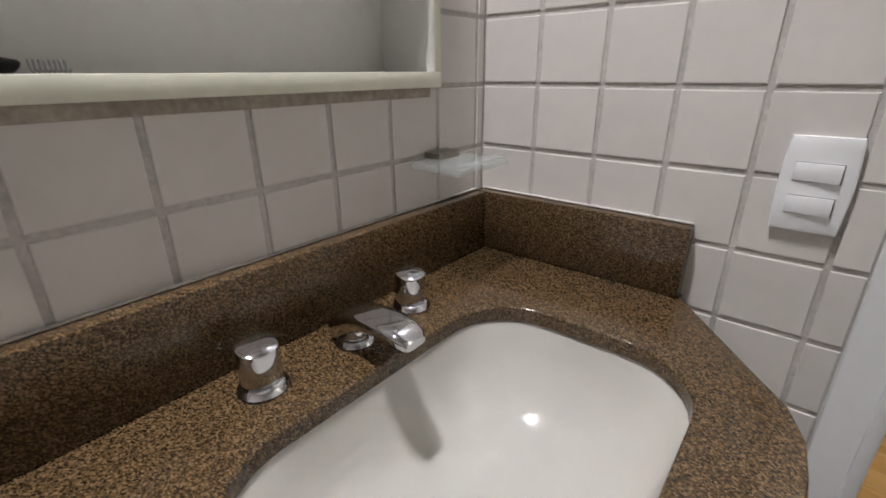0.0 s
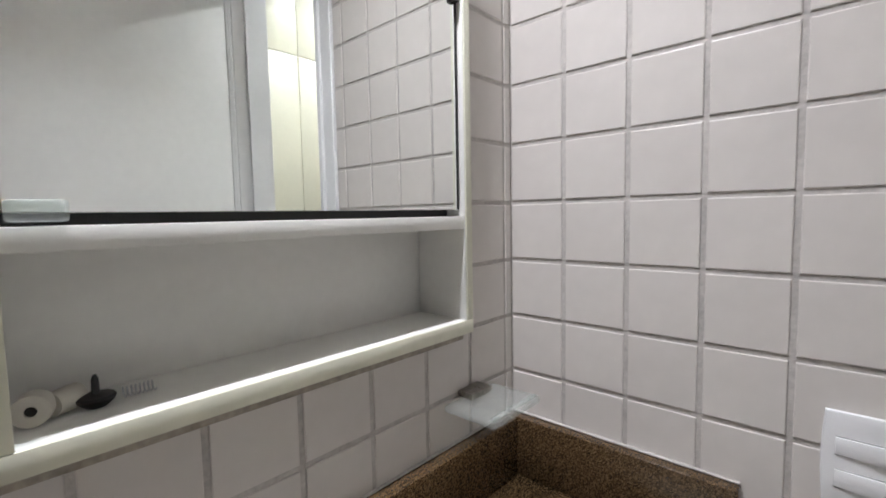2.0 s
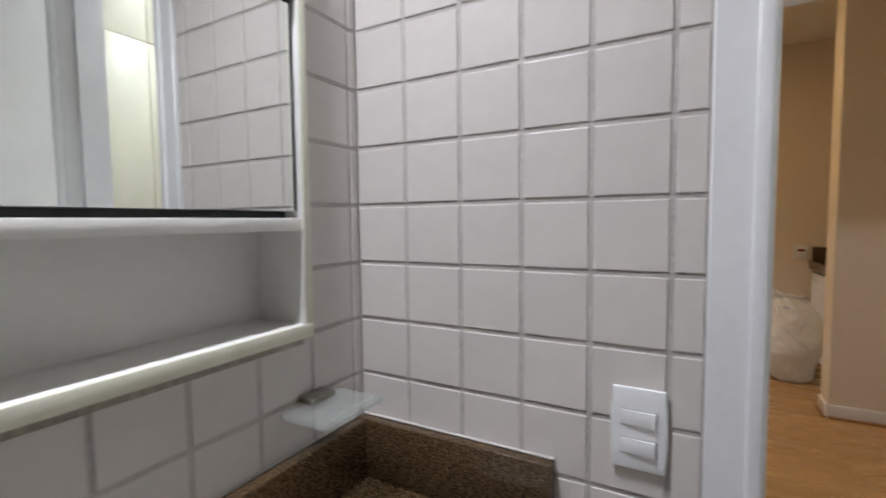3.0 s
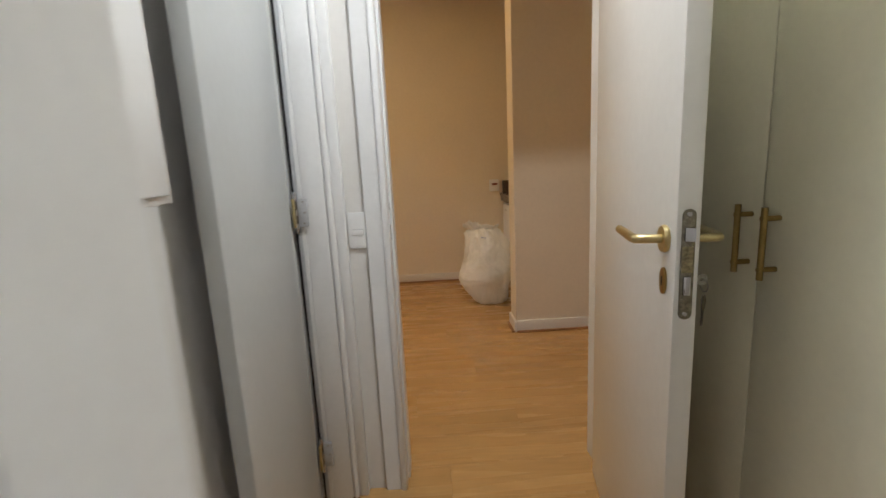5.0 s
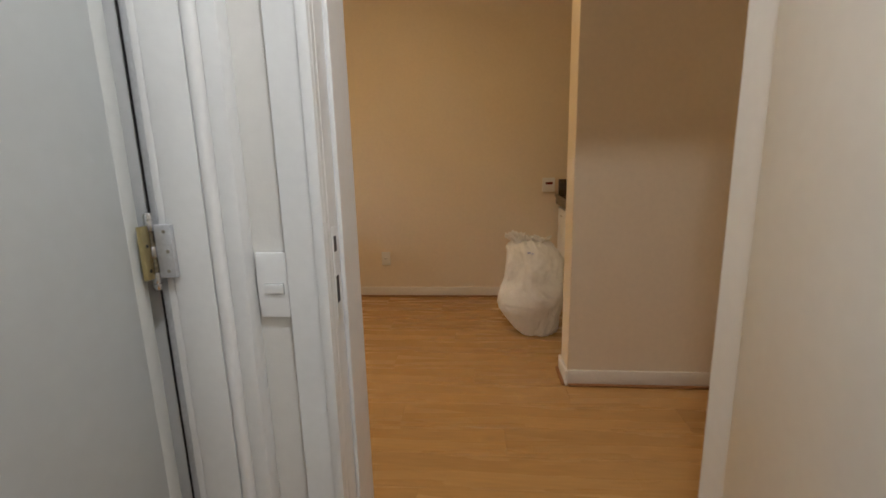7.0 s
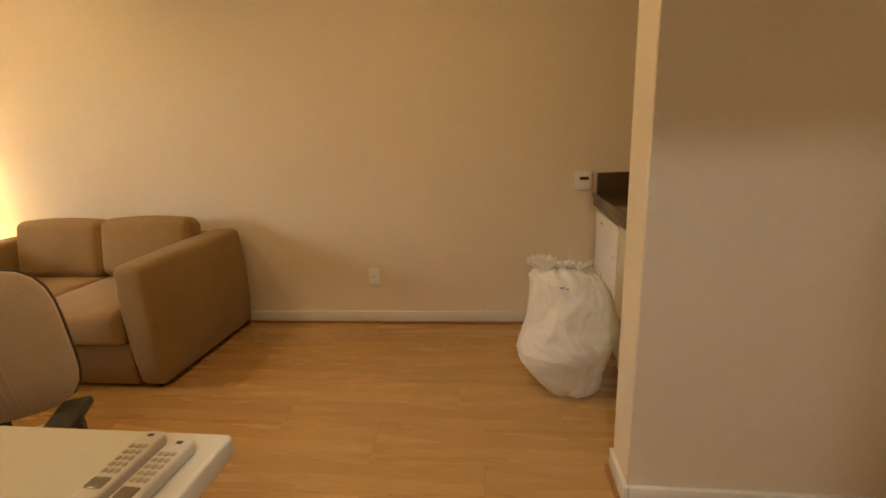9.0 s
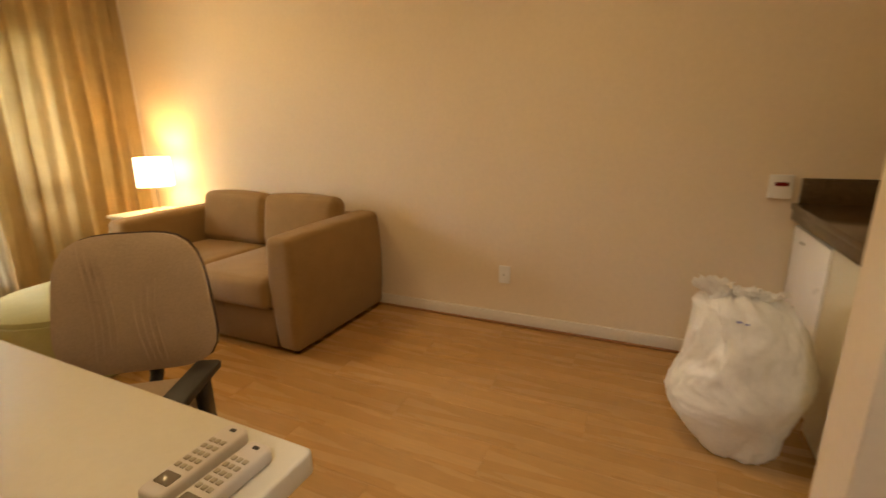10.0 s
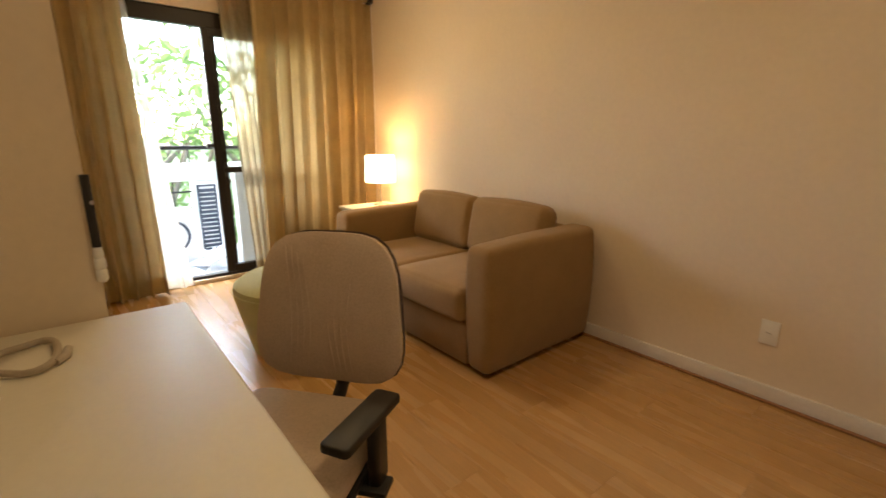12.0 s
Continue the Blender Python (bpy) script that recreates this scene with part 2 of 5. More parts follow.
FLOOR_T = mat("bath_floor_tile", (0.22, 0.19, 0.16), 0.35, 0, 0.06, 5, 40)
TAUPE_PAPER = mat("roll_paper", (0.55, 0.52, 0.45), 0.85, 0, 0.04, 20, 80)


# ---- building helpers ----
def bm_box(x0, y0, z0, x1, y1, z1, bev=0.0, seg=2, bm=None):
    bm = bm or bmesh.new()
    made = bmesh.ops.create_cube(bm, size=1)["verts"]
    for v in made:
        v.co = ((x0 + x1) / 2 + v.co.x * (x1 - x0), (y0 + y1) / 2 + v.co.y * (y1 - y0), (z0 + z1) / 2 + v.co.z * (z1 - z0))
    if bev:
        own = {e for v in made for e in v.link_edges}
        bmesh.ops.bevel(bm, geom=list(own), offset=bev, segments=seg, profile=0.5, affect="EDGES")
    return bm


def bm_boxes(*boxes, bev=0.0):
    bm = bmesh.new()
    for b in boxes:
        bm_box(*b, bev=bev, seg=1, bm=bm)
    return bm


def bm_prism(outline, z0, z1, bev=0.0, seg=2):
    """A flat shape in x and y raised from z0 to z1, with its rims rounded."""
    bm = bmesh.new()
    low = [bm.verts.new((x, y, z0)) for x, y in outline]
    top = [bm.verts.new((x, y, z1)) for x, y in outline]
    n = len(outline)
    a, b = bm.faces.new(low[::-1]), bm.faces.new(top)
    for i in range(n):
        bm.faces.new((low[i], low[(i + 1) % n], top[(i + 1) % n], top[i]))
    bmesh.ops.recalc_face_normals(bm, faces=bm.faces)
    if bev:
        bmesh.ops.bevel(bm, geom=list(set(a.edges) | set(b.edges)), offset=bev, segments=seg, profile=0.5, affect="EDGES")
    return bm


def rounded(cx, cy, hx, hy, r, n=6):
    """The outline of a rectangle with round corners."""
    pts = []
    for sx, sy, a0 in ((1, 1, 0), (-1, 1, 90), (-1, -1, 180), (1, -1, 270)):
        for k in range(n + 1):
            a = radians(a0 + 90 * k / n)
            pts.append((cx + sx * (hx - r) + r * math.cos(a), cy + sy * (hy - r) + r * math.sin(a)))
    return pts


def bm_lathe(profile, seg=24, centre=(0, 0, 0)):
    """A turned shape round the z axis, from (radius, z) pairs; a hollow ring where neither end meets the axis."""
    bm = bmesh.new()
    rings = []
    for r, z in profile:
        rings.append([bm.verts.new((centre[0] + r * math.cos(2 * math.pi * k / seg), centre[1] + r * math.sin(2 * math.pi * k / seg), centre[2] + z)) for k in range(seg)])
    for a, b in zip(rings, rings[1:]):
        for k in range(seg):
            bm.faces.new((a[k], a[(k + 1) % seg], b[(k + 1) % seg], b[k]))
    if profile[0][0] > 0 and profile[-1][0] > 0:
        for k in range(seg):
            bm.faces.new((rings[-1][k], rings[-1][(k + 1) % seg], rings[0][(k + 1) % seg], rings[0][k]))
    else:
        bm.faces.new(rings[0][::-1])
        bm.faces.new(rings[-1])
    bmesh.ops.remove_doubles(bm, verts=bm.verts, dist=1e-6)
    bmesh.ops.recalc_face_normals(bm, faces=bm.faces)
    return bm


def bm_tube(points, radius, seg=10, bm=None):
    """A round bar along points; radius may be one value or one for each point."""
    bm = bm or bmesh.new()
    pts = [Vector(p) for p in points]
    radii = radius if isinstance(radius, (list, tuple)) else [radius] * len(pts)
    rings, side = [], None
    for i, p in enumerate(pts):
        d = (pts[min(i + 1, len(pts) - 1)] - pts[max(i - 1, 0)]).normalized()
        if side is None:
            side = d.orthogonal().normalized()
        side = (side - d * side.dot(d)).normalized()
        up = d.cross(side)
        rings.append([bm.verts.new(p + radii[i] * (math.cos(2 * math.pi * k / seg) * side + math.sin(2 * math.pi * k / seg) * up)) for k in range(seg)])
    for a, b in zip(rings, rings[1:]):
        for k in range(seg):
            bm.faces.new((a[k], a[(k + 1) % seg], b[(k + 1) % seg], b[k]))
    bm.faces.new(rings[0][::-1])
    bm.faces.new(rings[-1])
    return bm


def moved(bm, m):
    bmesh.ops.transform(bm, matrix=m, verts=bm.verts)
    return bm


ROOT = {}


def finish(name, bm, material, smooth=True):
    me = bpy.data.meshes.new(name)
    bmesh.ops.recalc_face_normals(bm, faces=bm.faces)
    bm.to_mesh(me)
    bm.free()
    me.materials.append(material)
    if smooth:
        for p in me.polygons:
            p.use_smooth = True
        me.set_sharp_from_angle(angle=radians(38))
    return me


def thing(name, at, label, category, group="", kind=""):
    ob = new(name)
    ob.location = at
    ob.empty_display_size = 0.05
    ROOT[ob.name] = Vector(at)
    return tagged(ob, label, category, group, kind)


def part(name, bm, material, parent, label=""):
    """One mesh under a thing or under a part, given in world places."""
    base = ROOT[parent.name]
    moved(bm, Matrix.Translation(-base))
    ob = new(name, finish(name, bm, material))
    ob.parent = parent
    ROOT[ob.name] = base
    return tagged(ob, label)


def solid(name, bm, material, label="", category="", kind="", group=""):
    """A thing or a piece of the setting that is one mesh."""
    ob = new(name, finish(name, bm, material))
    ROOT[ob.name] = Vector((0, 0, 0))
    return tagged(ob, label, category, group, kind)


def structure(name, bm, material, label="", category="wall"):
    return solid(name, bm, material, label, category, "structure")


# ---- large structure ----
H, HR = 2.5, 2.8
structure("floor", bm_boxes((-3.72, 1.431, -0.12, 2.23, 4.55, -0.0125), (0.16, 0.0, -0.12, 2.23, 1.43, -0.0125)), WOOD_EDGE, "warm beech laminate floor in long boards", "floor")
structure("floor_bath", bm_boxes((-0.25, -1.7, -0.12, 1.6, -0.001, -0.004)), FLOOR_T, "plain grey tiled bathroom floor", "floor")
structure("ceiling", bm_boxes((-3.72, 1.431, HR, 2.23, 4.55, HR + 0.12)), PLASTER_C, "plain white painted ceiling", "ceiling")
structure("ceiling_hall", bm_boxes((-0.3, -1.72, H, 2.23, 1.4305, H + 0.12)), PLASTER_C, "lower white painted ceiling over hall and bathroom", "ceiling")
# sink wall with the recess of the mirror cabinet
CY0, CY1, CZ0, CZ1 = -0.712, -0.145, 1.076, 1.76
wall_sink = structure("wall_sink", bm_boxes(
    (-0.3, -1.7, -0.1, -0.125, 0.13, H),
    (-0.125, -1.7, -0.1, -0.0222, 0.13, CZ0 - 0.001), (-0.125, -1.7, CZ1 + 0.001, -0.0222, 0.13, H),
    (-0.125, -1.7, CZ0 - 0.001, -0.0222, CY0 - 0.001, CZ1 + 0.001), (-0.125, CY1 + 0.001, CZ0 - 0.001, -0.0222, 0.13, CZ1 + 0.001)),
    GROUT, "wall of square beige glazed tiles with grey grout")
wall_door = structure("wall_bath_door", bm_boxes(
    (-0.0222, 0.0022, -0.1, 0.6, 0.13, H), (0.6, 0.0022, 2.11, 1.2, 0.13, H), (1.2, 0.0022, -0.1, 1.6, 0.13, H)),
    GROUT, "bathroom wall of square white glazed tiles beside the doorway")
structure("wall_bath_back", bm_boxes((-0.023, -1.72, -0.1, 1.6, -1.6, H)), PLASTER_W, "plain white bathroom wall")
structure("wall_bath_side", bm_boxes((1.5, -1.6, -0.1, 1.6, 0.005, H)), PLASTER_W, "plain white bathroom wall")
structure("wall_hall_side", bm_boxes((0.16, 0.131, -0.1, 0.28, 1.43, H)), PLASTER_W, "white painted hall wall behind the open door")
structure("wall_room_door", bm_boxes(
    (-1.2, 1.431, -0.1, 0.602, 1.57, HR), (0.602, 1.431, 2.11, 1.346, 1.57, HR), (1.346, 1.431, -0.1, 2.11, 1.57, HR)),
    PLASTER_W, "white painted wall with the doorway to the living room")
structure("wall_desk_end", bm_boxes((-1.05, 1.571, -0.1, -0.872, 2.05, HR), (-3.6, 1.95, -0.1, -1.051, 2.049, HR)), PLASTER, "cream painted wall end beside the desk")
structure("wall_far", bm_boxes((-3.72, 4.43, -0.1, 2.23, 4.55, HR)), PLASTER, "cream painted living room wall behind the sofa")
structure("wall_right", bm_boxes((2.11, 1.431, -0.1, 2.23, 4.429, HR), (2.11, 0.0, -0.1, 2.23, 1.4305, H)), PLASTER, "cream painted side wall")
structure("wall_pillar", bm_boxes((1.322, 2.905, -0.1, 2.118, 3.095, HR), bev=0.004), PLASTER, "short cream wall beside the kitchenette")
WY0, WY1, WZ1 = 2.36, 4.02, 2.2
structure("wall_window", bm_boxes(
    (-3.72, 1.95, -0.1, -3.6, WY0, HR), (-3.72, WY1, -0.1, -3.6, 4.429, HR), (-3.72, WY0, WZ1, -3.6, WY1, HR), (-3.72, WY0, -0.1, -3.6, WY1, 0.03)),
    PLASTER, "cream painted wall round the balcony door")
structure("wall_hall_close", bm_boxes((1.6, 0.0, -0.1, 2.109, 0.13, H)), PLASTER_W, "plain wall that closes the hall")


def skirting(name, x0, y0, x1, y1, nx, ny):
    """A white skirting board with a wooden quarter bead, along a wall, standing out towards (nx, ny)."""
    th = thing(name, ((x0 + x1) / 2, (y0 + y1) / 2, 0), "white painted skirting board with a brown wooden bead", "skirting board", kind="structure")
    t = 0.017

    def run(depth, z0, z1, bev):
        a = (min(x0, x1) + min(0, nx * depth), min(y0, y1) + min(0, ny * depth), z0)
        b = (max(x0, x1) + max(0, nx * depth), max(y0, y1) + max(0, ny * depth), z1)
        return bm_box(*a, *b, bev=bev)
    part("board", run(t, 0.0, 0.085, 0.004), SKIRT, th)
    bead = run(t + 0.015, 0.001, 0.014, 0.005)
    part("bead", bead, WOOD_EDGE, th, "brown wooden bead")


skirting("baseboard_far", -3.55, 4.43, 1.49, 4.43, 0, -1)
skirting("baseboard_pillar_front", 1.323, 2.905, 2.085, 2.905, 0, -1)
skirting("baseboard_pillar_end", 1.322, 2.887, 1.322, 3.09, -1, 0)
skirting("baseboard_right", 2.11, 1.6, 2.11, 2.883, -1, 0)


# ---- door frames ----
def casing(bm, x0, x1, yf, yb, z1, lip):
    """An upright moulded strip: flat face, with a rounded raised lip on the side given by lip (-1 or 1)."""
    w = x1 - x0
    bm_box(x0, yf + 0.004, 0.0, x1, yb, z1, 0.002, 1, bm)
    if lip < 0:
        bm_box(x0 + 0.001, yf - 0.004, 0.0, x0 + 0.28 * w, yf + 0.01, z1, 0.0035, 2, bm)
    else:
        bm_box(x1 - 0.28 * w, yf - 0.004, 0.0, x1 - 0.001, yf + 0.01, z1, 0.0035, 2, bm)


frame_bath = thing("door_frame_bath", (0.9, 0.06, 0), "white gloss painted bathroom door frame", "door frame", kind="structure")
b = bmesh.new()
casing(b, 0.556, 0.62, -0.012, 0.005, 2.17, 1)
part("casing", b, GLOSS, frame_bath)
b = bmesh.new()
casing(b, 1.182, 1.245, -0.012, 0.005, 2.17, -1)
part("casing", b, GLOSS, frame_bath)
part("lintel_casing", bm_box(0.621, -0.012, 2.1, 1.181, 0.005, 2.17, 0.002), GLOSS, frame_bath)
part("jamb", bm_boxes((0.6, 0.0052, 0, 0.62, 0.135, 2.1), (0.62, 0.05, 0, 0.632, 0.134, 2.1), bev=0.002), GLOSS, frame_bath)
part("jamb", bm_boxes((1.182, 0.0052, 0, 1.2, 0.135, 2.1), (1.17, 0.05, 0, 1.182, 0.134, 2.1), bev=0.002), GLOSS, frame_bath)

frame_room = thing("door_frame_room", (0.95, 1.5, 0), "white gloss painted living room door frame with chipped edges", "door frame", kind="structure")
b = bmesh.new()
casing(b, 0.541, 0.618, 1.41, 1.431, 2.17, 1)
part("casing", b, GLOSS, frame_room)
part("jamb", bm_boxes((0.602, 1.4312, 0, 0.618, 1.575, 2.1), (0.618, 1.475, 0, 0.627, 1.5735, 2.1), bev=0.002), GLOSS, frame_room)
b = bmesh.new()
casing(b, 1.348, 1.42, 1.41, 1.431, 2.17, -1)
part("casing", b, GLOSS, frame_room)
part("jamb", bm_boxes((1.348, 1.4312, 0, 1.364, 1.575, 2.1), bev=0.002), GLOSS, frame_room)
part("lintel_casing", bm_boxes((0.619, 1.412, 2.1, 1.347, 1.431, 2.17), (0.619, 1.4312, 2.088, 1.347, 1.575, 2.1095), bev=0.002), GLOSS, frame_room)
plate = part("strike_plate", bm_box(0.6175, 1.441, 0.9, 0.6195, 1.463, 1.075, 0.0008), GLOSS, frame_room, "paint-smeared strike plate")
part("latch_hole", bm_box(0.6190, 1.445, 1.03, 0.6200, 1.458, 1.058), BLACK, plate)
part("bolt_hole", bm_box(0.6190, 1.445, 0.935, 0.6200, 1.458, 0.985), BLACK, plate)

frame_side = thing("door_frame_side", (0.4, 1.42, 0), "white gloss painted frame of the side door", "door frame", kind="structure")
part("flat_casing", bm_box(0.352, 1.385, 0, 0.424, 1.4305, 2.17, 0.003), GLOSS, frame_side)
part("moulding", bm_box(0.4245, 1.381, 0, 0.446, 1.43, 2.17, 0.009, 4), GLOSS, frame_side)
part("inner_casing", bm_box(0.4462, 1.394, 0, 0.478, 1.43, 2.17, 0.004), GLOSS, frame_side)
part("rebate", bm_box(0.3385, 1.3865, 0, 0.3515, 1.43, 2.17, 0.0015), GLOSS, frame_side)
# black strip stands in for the shade deep in the gap beside the leaf
part("gap_shade", bm_box(0.3175, 1.392, 0, 0.3263, 1.3985, 2.16, 0.002), BLACK, frame_side, "black strip for the shade in the door gap")
part("steel_strip", bm_box(0.3268, 1.387, 0, 0.3383, 1.3985, 2.16, 0.001), GREY_PAINT, frame_side, "paint-smeared steel strip")
part("stop", bm_box(0.285, 1.399, 0, 0.3382, 1.4295, 2.17, 0.002), GLOSS, frame_side)


# ---- doors ----
def slab(p, q, thick, z0, z1, bev=0.003):
    """A door leaf that stands from p to q in plan, thick to its left."""
    p, q = Vector((*p, 0)), Vector((*q, 0))
    w = (q - p).length
    bm = bm_box(0, 0, z0, w, thick, z1, bev)
    d = (q - p) / w
    m = Matrix.Translation(p) @ Matrix(((d.x, -d.y, 0, 0), (d.y, d.x, 0, 0), (0, 0, 1, 0), (0, 0, 0, 1)))
    return moved(bm, m), m, w


def leaf_door(name, p, q, thick, material, label):
    th = thing(name, (p[0], p[1], 0), label, "door", kind="structure")
    bm, m, w = slab(p, q, thick, 0.008, 2.085)
    leaf = part("leaf", bm, material, th)
    return th, leaf, m, w


def lever(th, m, u, v_face, out, z, toward, tag=""):
    """A straight lever handle on a face: rose, neck and lever."""
    s = out
    root = part("door_handle", moved(bm_lathe([(0.0, 0), (0.0255, 0), (0.0265, 0.004), (0.024, 0.009), (0.0, 0.0092)], 28), m @ pose(u, v_face, z, -90 * s)), BRASS, th, tag or "satin brass lever handle")
    neck = bm_tube([m @ Vector((u, v_face + s * 0.006, z)), m @ Vector((u, v_face + s * 0.045, z)), m @ Vector((u + toward * 0.006, v_face + s * 0.053, z)), m @ Vector((u + toward * 0.018, v_face + s * 0.056, z)), m @ Vector((u + toward * 0.118, v_face + s * 0.056, z + 0.002))], [0.0085, 0.0085, 0.0092, 0.0092, 0.0088], 16)
    part("lever", neck, BRASS, root)
    return root


# bathroom door, open into the bathroom
d_bath, leaf_b, m_b, w_b = leaf_door("door_bath", (1.184, -0.016), (1.196, -0.63), 0.035, LEAF_WHITE, "flush white bathroom door standing open")
# side door, folded back along the hall
d_side, leaf_s, m_s, w_s = leaf_door("door_side", (0.3755, 0.748), (0.3155, 1.368), 0.035, LEAF_GREY, "flush pale grey door folded back in the hall")
# slightly paler strip, 3 cm wide, along the hinge edge of the face
part("leaf_edge_strip", moved(bm_box(w_s - 0.03, -0.0008, 0.008, w_s + 0.0006, 0.001, 2.085, 0.0004), m_s), LEAF_PALE, d_side, "paler edge strip")
for z in (0.19, 1.047, 1.9):
    hg = part("hinge", moved(bm_lathe([(0, -0.055), (0.0058, -0.055), (0.0058, 0.055), (0, 0.055)], 14), pose(0.331, 1.374, z)), LOCK_METAL, d_side, "worn steel butt hinge")
    for k in range(-2, 3, 2):
        part("knuckle", moved(bm_lathe([(0, -0.0095), (0.0066, -0.0095), (0.0074, -0.008), (0.0074, 0.008), (0.0066, 0.0095), (0, 0.0095)], 14), pose(0.331, 1.374, z + 0.0225 * k)), CHROME, hg, "bright chrome knuckle")
    part("hinge_tip", moved(bm_lathe([(0, 0.055), (0.0075, 0.055), (0.0078, 0.06), (0.005, 0.066), (0, 0.067)], 14), pose(0.331, 1.374, z)), CHROME, hg)
    part("hinge_tip", moved(bm_lathe([(0, -0.067), (0.005, -0.066), (0.0078, -0.06), (0.0075, -0.055), (0, -0.055)], 14), pose(0.331, 1.374, z)), CHROME, hg)
    part("frame_leaf", bm_box(0.3375, 1.3745, z - 0.045, 0.366, 1.384, z + 0.045, 0.001), GREY_PAINT, hg, "paint-smeared hinge plate")
    part("door_leaf", moved(bm_box(-0.02, -0.004, z - 0.045, 0.0, 0.004, z + 0.045, 0.001), pose(0.3285, 1.370, 0, 0, 0, 95)), BRASS, hg, "brass hinge plate")
    for k in (-0.034, 0.0, 0.034):
        part("screw", moved(bm_lathe([(0, 0), (0.0034, 0), (0.0028, 0.001), (0, 0.0008)], 12), pose(0.354 + 0.003 * (k == 0), 1.3746, z + k, 90)), STEEL, hg)
    for k in (-0.03, 0.012):
        part("screw_hole", moved(bm_lathe([(0, 0), (0.0032, 0), (0.0032, 0.0006), (0, 0.0006)], 10), pose(0.3332, 1.3600, z + k) @ pose(0, 0, 0, 0, 90, 5)), BLACK, hg)

# living room door, open into the hall
d_room, leaf_r, m_r, w_r = leaf_door("door_room", (1.318, 1.436), (1.182, 0.700), 0.04, LEAF_WHITE, "flush white living room door standing open with brass lever")
# local: u along the leaf towards the latch side, v = 0 is the face to the opening, v = 0.04 the face to the cupboards
lever(d_room, m_r, w_r - 0.05, 0.0, -1, 1.019, -1)
lever(d_room, m_r, w_r - 0.05, 0.04, 1, 1.019, -1)
for s, v in ((-1, 0.0), (1, 0.04)):
    rose = bm_prism([(0.0165 * math.cos(a * math.pi / 14), 0.026 * math.sin(a * math.pi / 14)) for a in range(28)], 0, 0.005, 0.0015)
    esc = part("escutcheon", moved(rose, m_r @ pose(w_r - 0.05, v, 0.938, 90 if s < 0 else -90)), DARK_BRASS, d_room, "oval brass key plate")
    part("keyhole", moved(bm_box(-0.003, -0.009, 0.0045, 0.003, 0.009, 0.0056), m_r @ pose(w_r - 0.05, v, 0.938, 90 if s < 0 else -90)), BLACK, esc)
lock = part("lock_plate", moved(bm_prism(rounded(0, 0, 0.0115, 0.1, 0.011), 0, 0.002, 0.0006), m_r @ pose(w_r + 0.0002, 0.02, 0.979, 90, 0, 90)), LOCK_METAL, d_room, "worn brass-plated lock plate with screws")
part("latch", moved(bm_prism([(-0.007, 0), (0.007, 0), (0.007, 0.006), (-0.007, 0.013)], -0.012, 0.012, 0.001), m_r @ pose(w_r + 0.002, 0.02, 1.035, 0, 0, -90)), CHROME, lock)
part("bolt", moved(bm_box(-0.006, 0, -0.017, 0.006, 0.006, 0.017, 0.001), m_r @ pose(w_r + 0.001, 0.02, 0.942, 0, 0, -90)), CHROME, lock)
part("brass_wear", moved(bm_box(-0.0095, -0.03, 0.0015, 0.0095, 0.018, 0.0023, 0.0004), m_r @ pose(w_r + 0.0002, 0.02, 0.995, 90, 0, 90)), WORN_BRASS, lock)
for z in (1.07, 0.889):
    part("screw", moved(bm_lathe([(0, 0), (0.0048, 0), (0.004, 0.0012), (0, 0.0013)], 14), m_r @ pose(w_r + 0.002, 0.02, z, 0, 90, 0)), CHROME, lock)
key_bunch = thing("key_bunch", tuple(m_r @ Vector((w_r - 0.05, 0.047, 0.938))), "small bunch of steel keys hanging from the door lock", "keys")
k0 = m_r @ Vector((w_r - 0.05, 0.046, 0.938))
part("key_bow", moved(bm_lathe([(0.004, -0.0012), (0.011, -0.0012), (0.011, 0.0012), (0.004, 0.0012)], 16), Matrix.Translation(k0 + Vector((0.022, 0, 0))) @ pose(0, 0, 0, 90)), STEEL, key_bunch)
part("key_shank", bm_tube([k0, k0 + Vector((0.014, 0, 0))], 0.003), STEEL, key_bunch)
part("ring", bm_tube([k0 + Vector((0.028, 0.001, -0.012 - 0.012 * math.cos(a * math.pi / 8))) + Vector((0, 0.012 * math.sin(a * math.pi / 8), 0)) for a in range(17)], 0.0012, 6), STEEL, key_bunch)
KEY = [(0, 0), (0.008, -0.012), (0.006, -0.024), (0.002, -0.03), (0.002, -0.058), (-0.003, -0.06), (-0.003, -0.03), (-0.009, -0.022), (-0.008, -0.008)]
part("hanging_key", moved(bm_prism(KEY, -0.001, 0.001), Matrix.Translation(k0 + Vector((0.028, 0.004, -0.032))) @ pose(0, 0, 0, 90, 0, 70)), LOCK_METAL, key_bunch)
part("hanging_key", moved(bm_prism(KEY, -0.001, 0.001), Matrix.Translation(k0 + Vector((0.03, 0.0, -0.03))) @ pose(0, 0, 0, 90, 9, 40)), LOCK_METAL, key_bunch)


# ---- wall plates ----
def bowed(hx, hy, bulge, n=8):
    """A plate outline with slightly bulging long sides and tight corners."""
    right = [(hx - bulge + bulge * math.sin(math.pi * k / n), -hy + 2 * hy * k / n) for k in range(n + 1)]
    return right + [(-x, -y) for x, y in right]


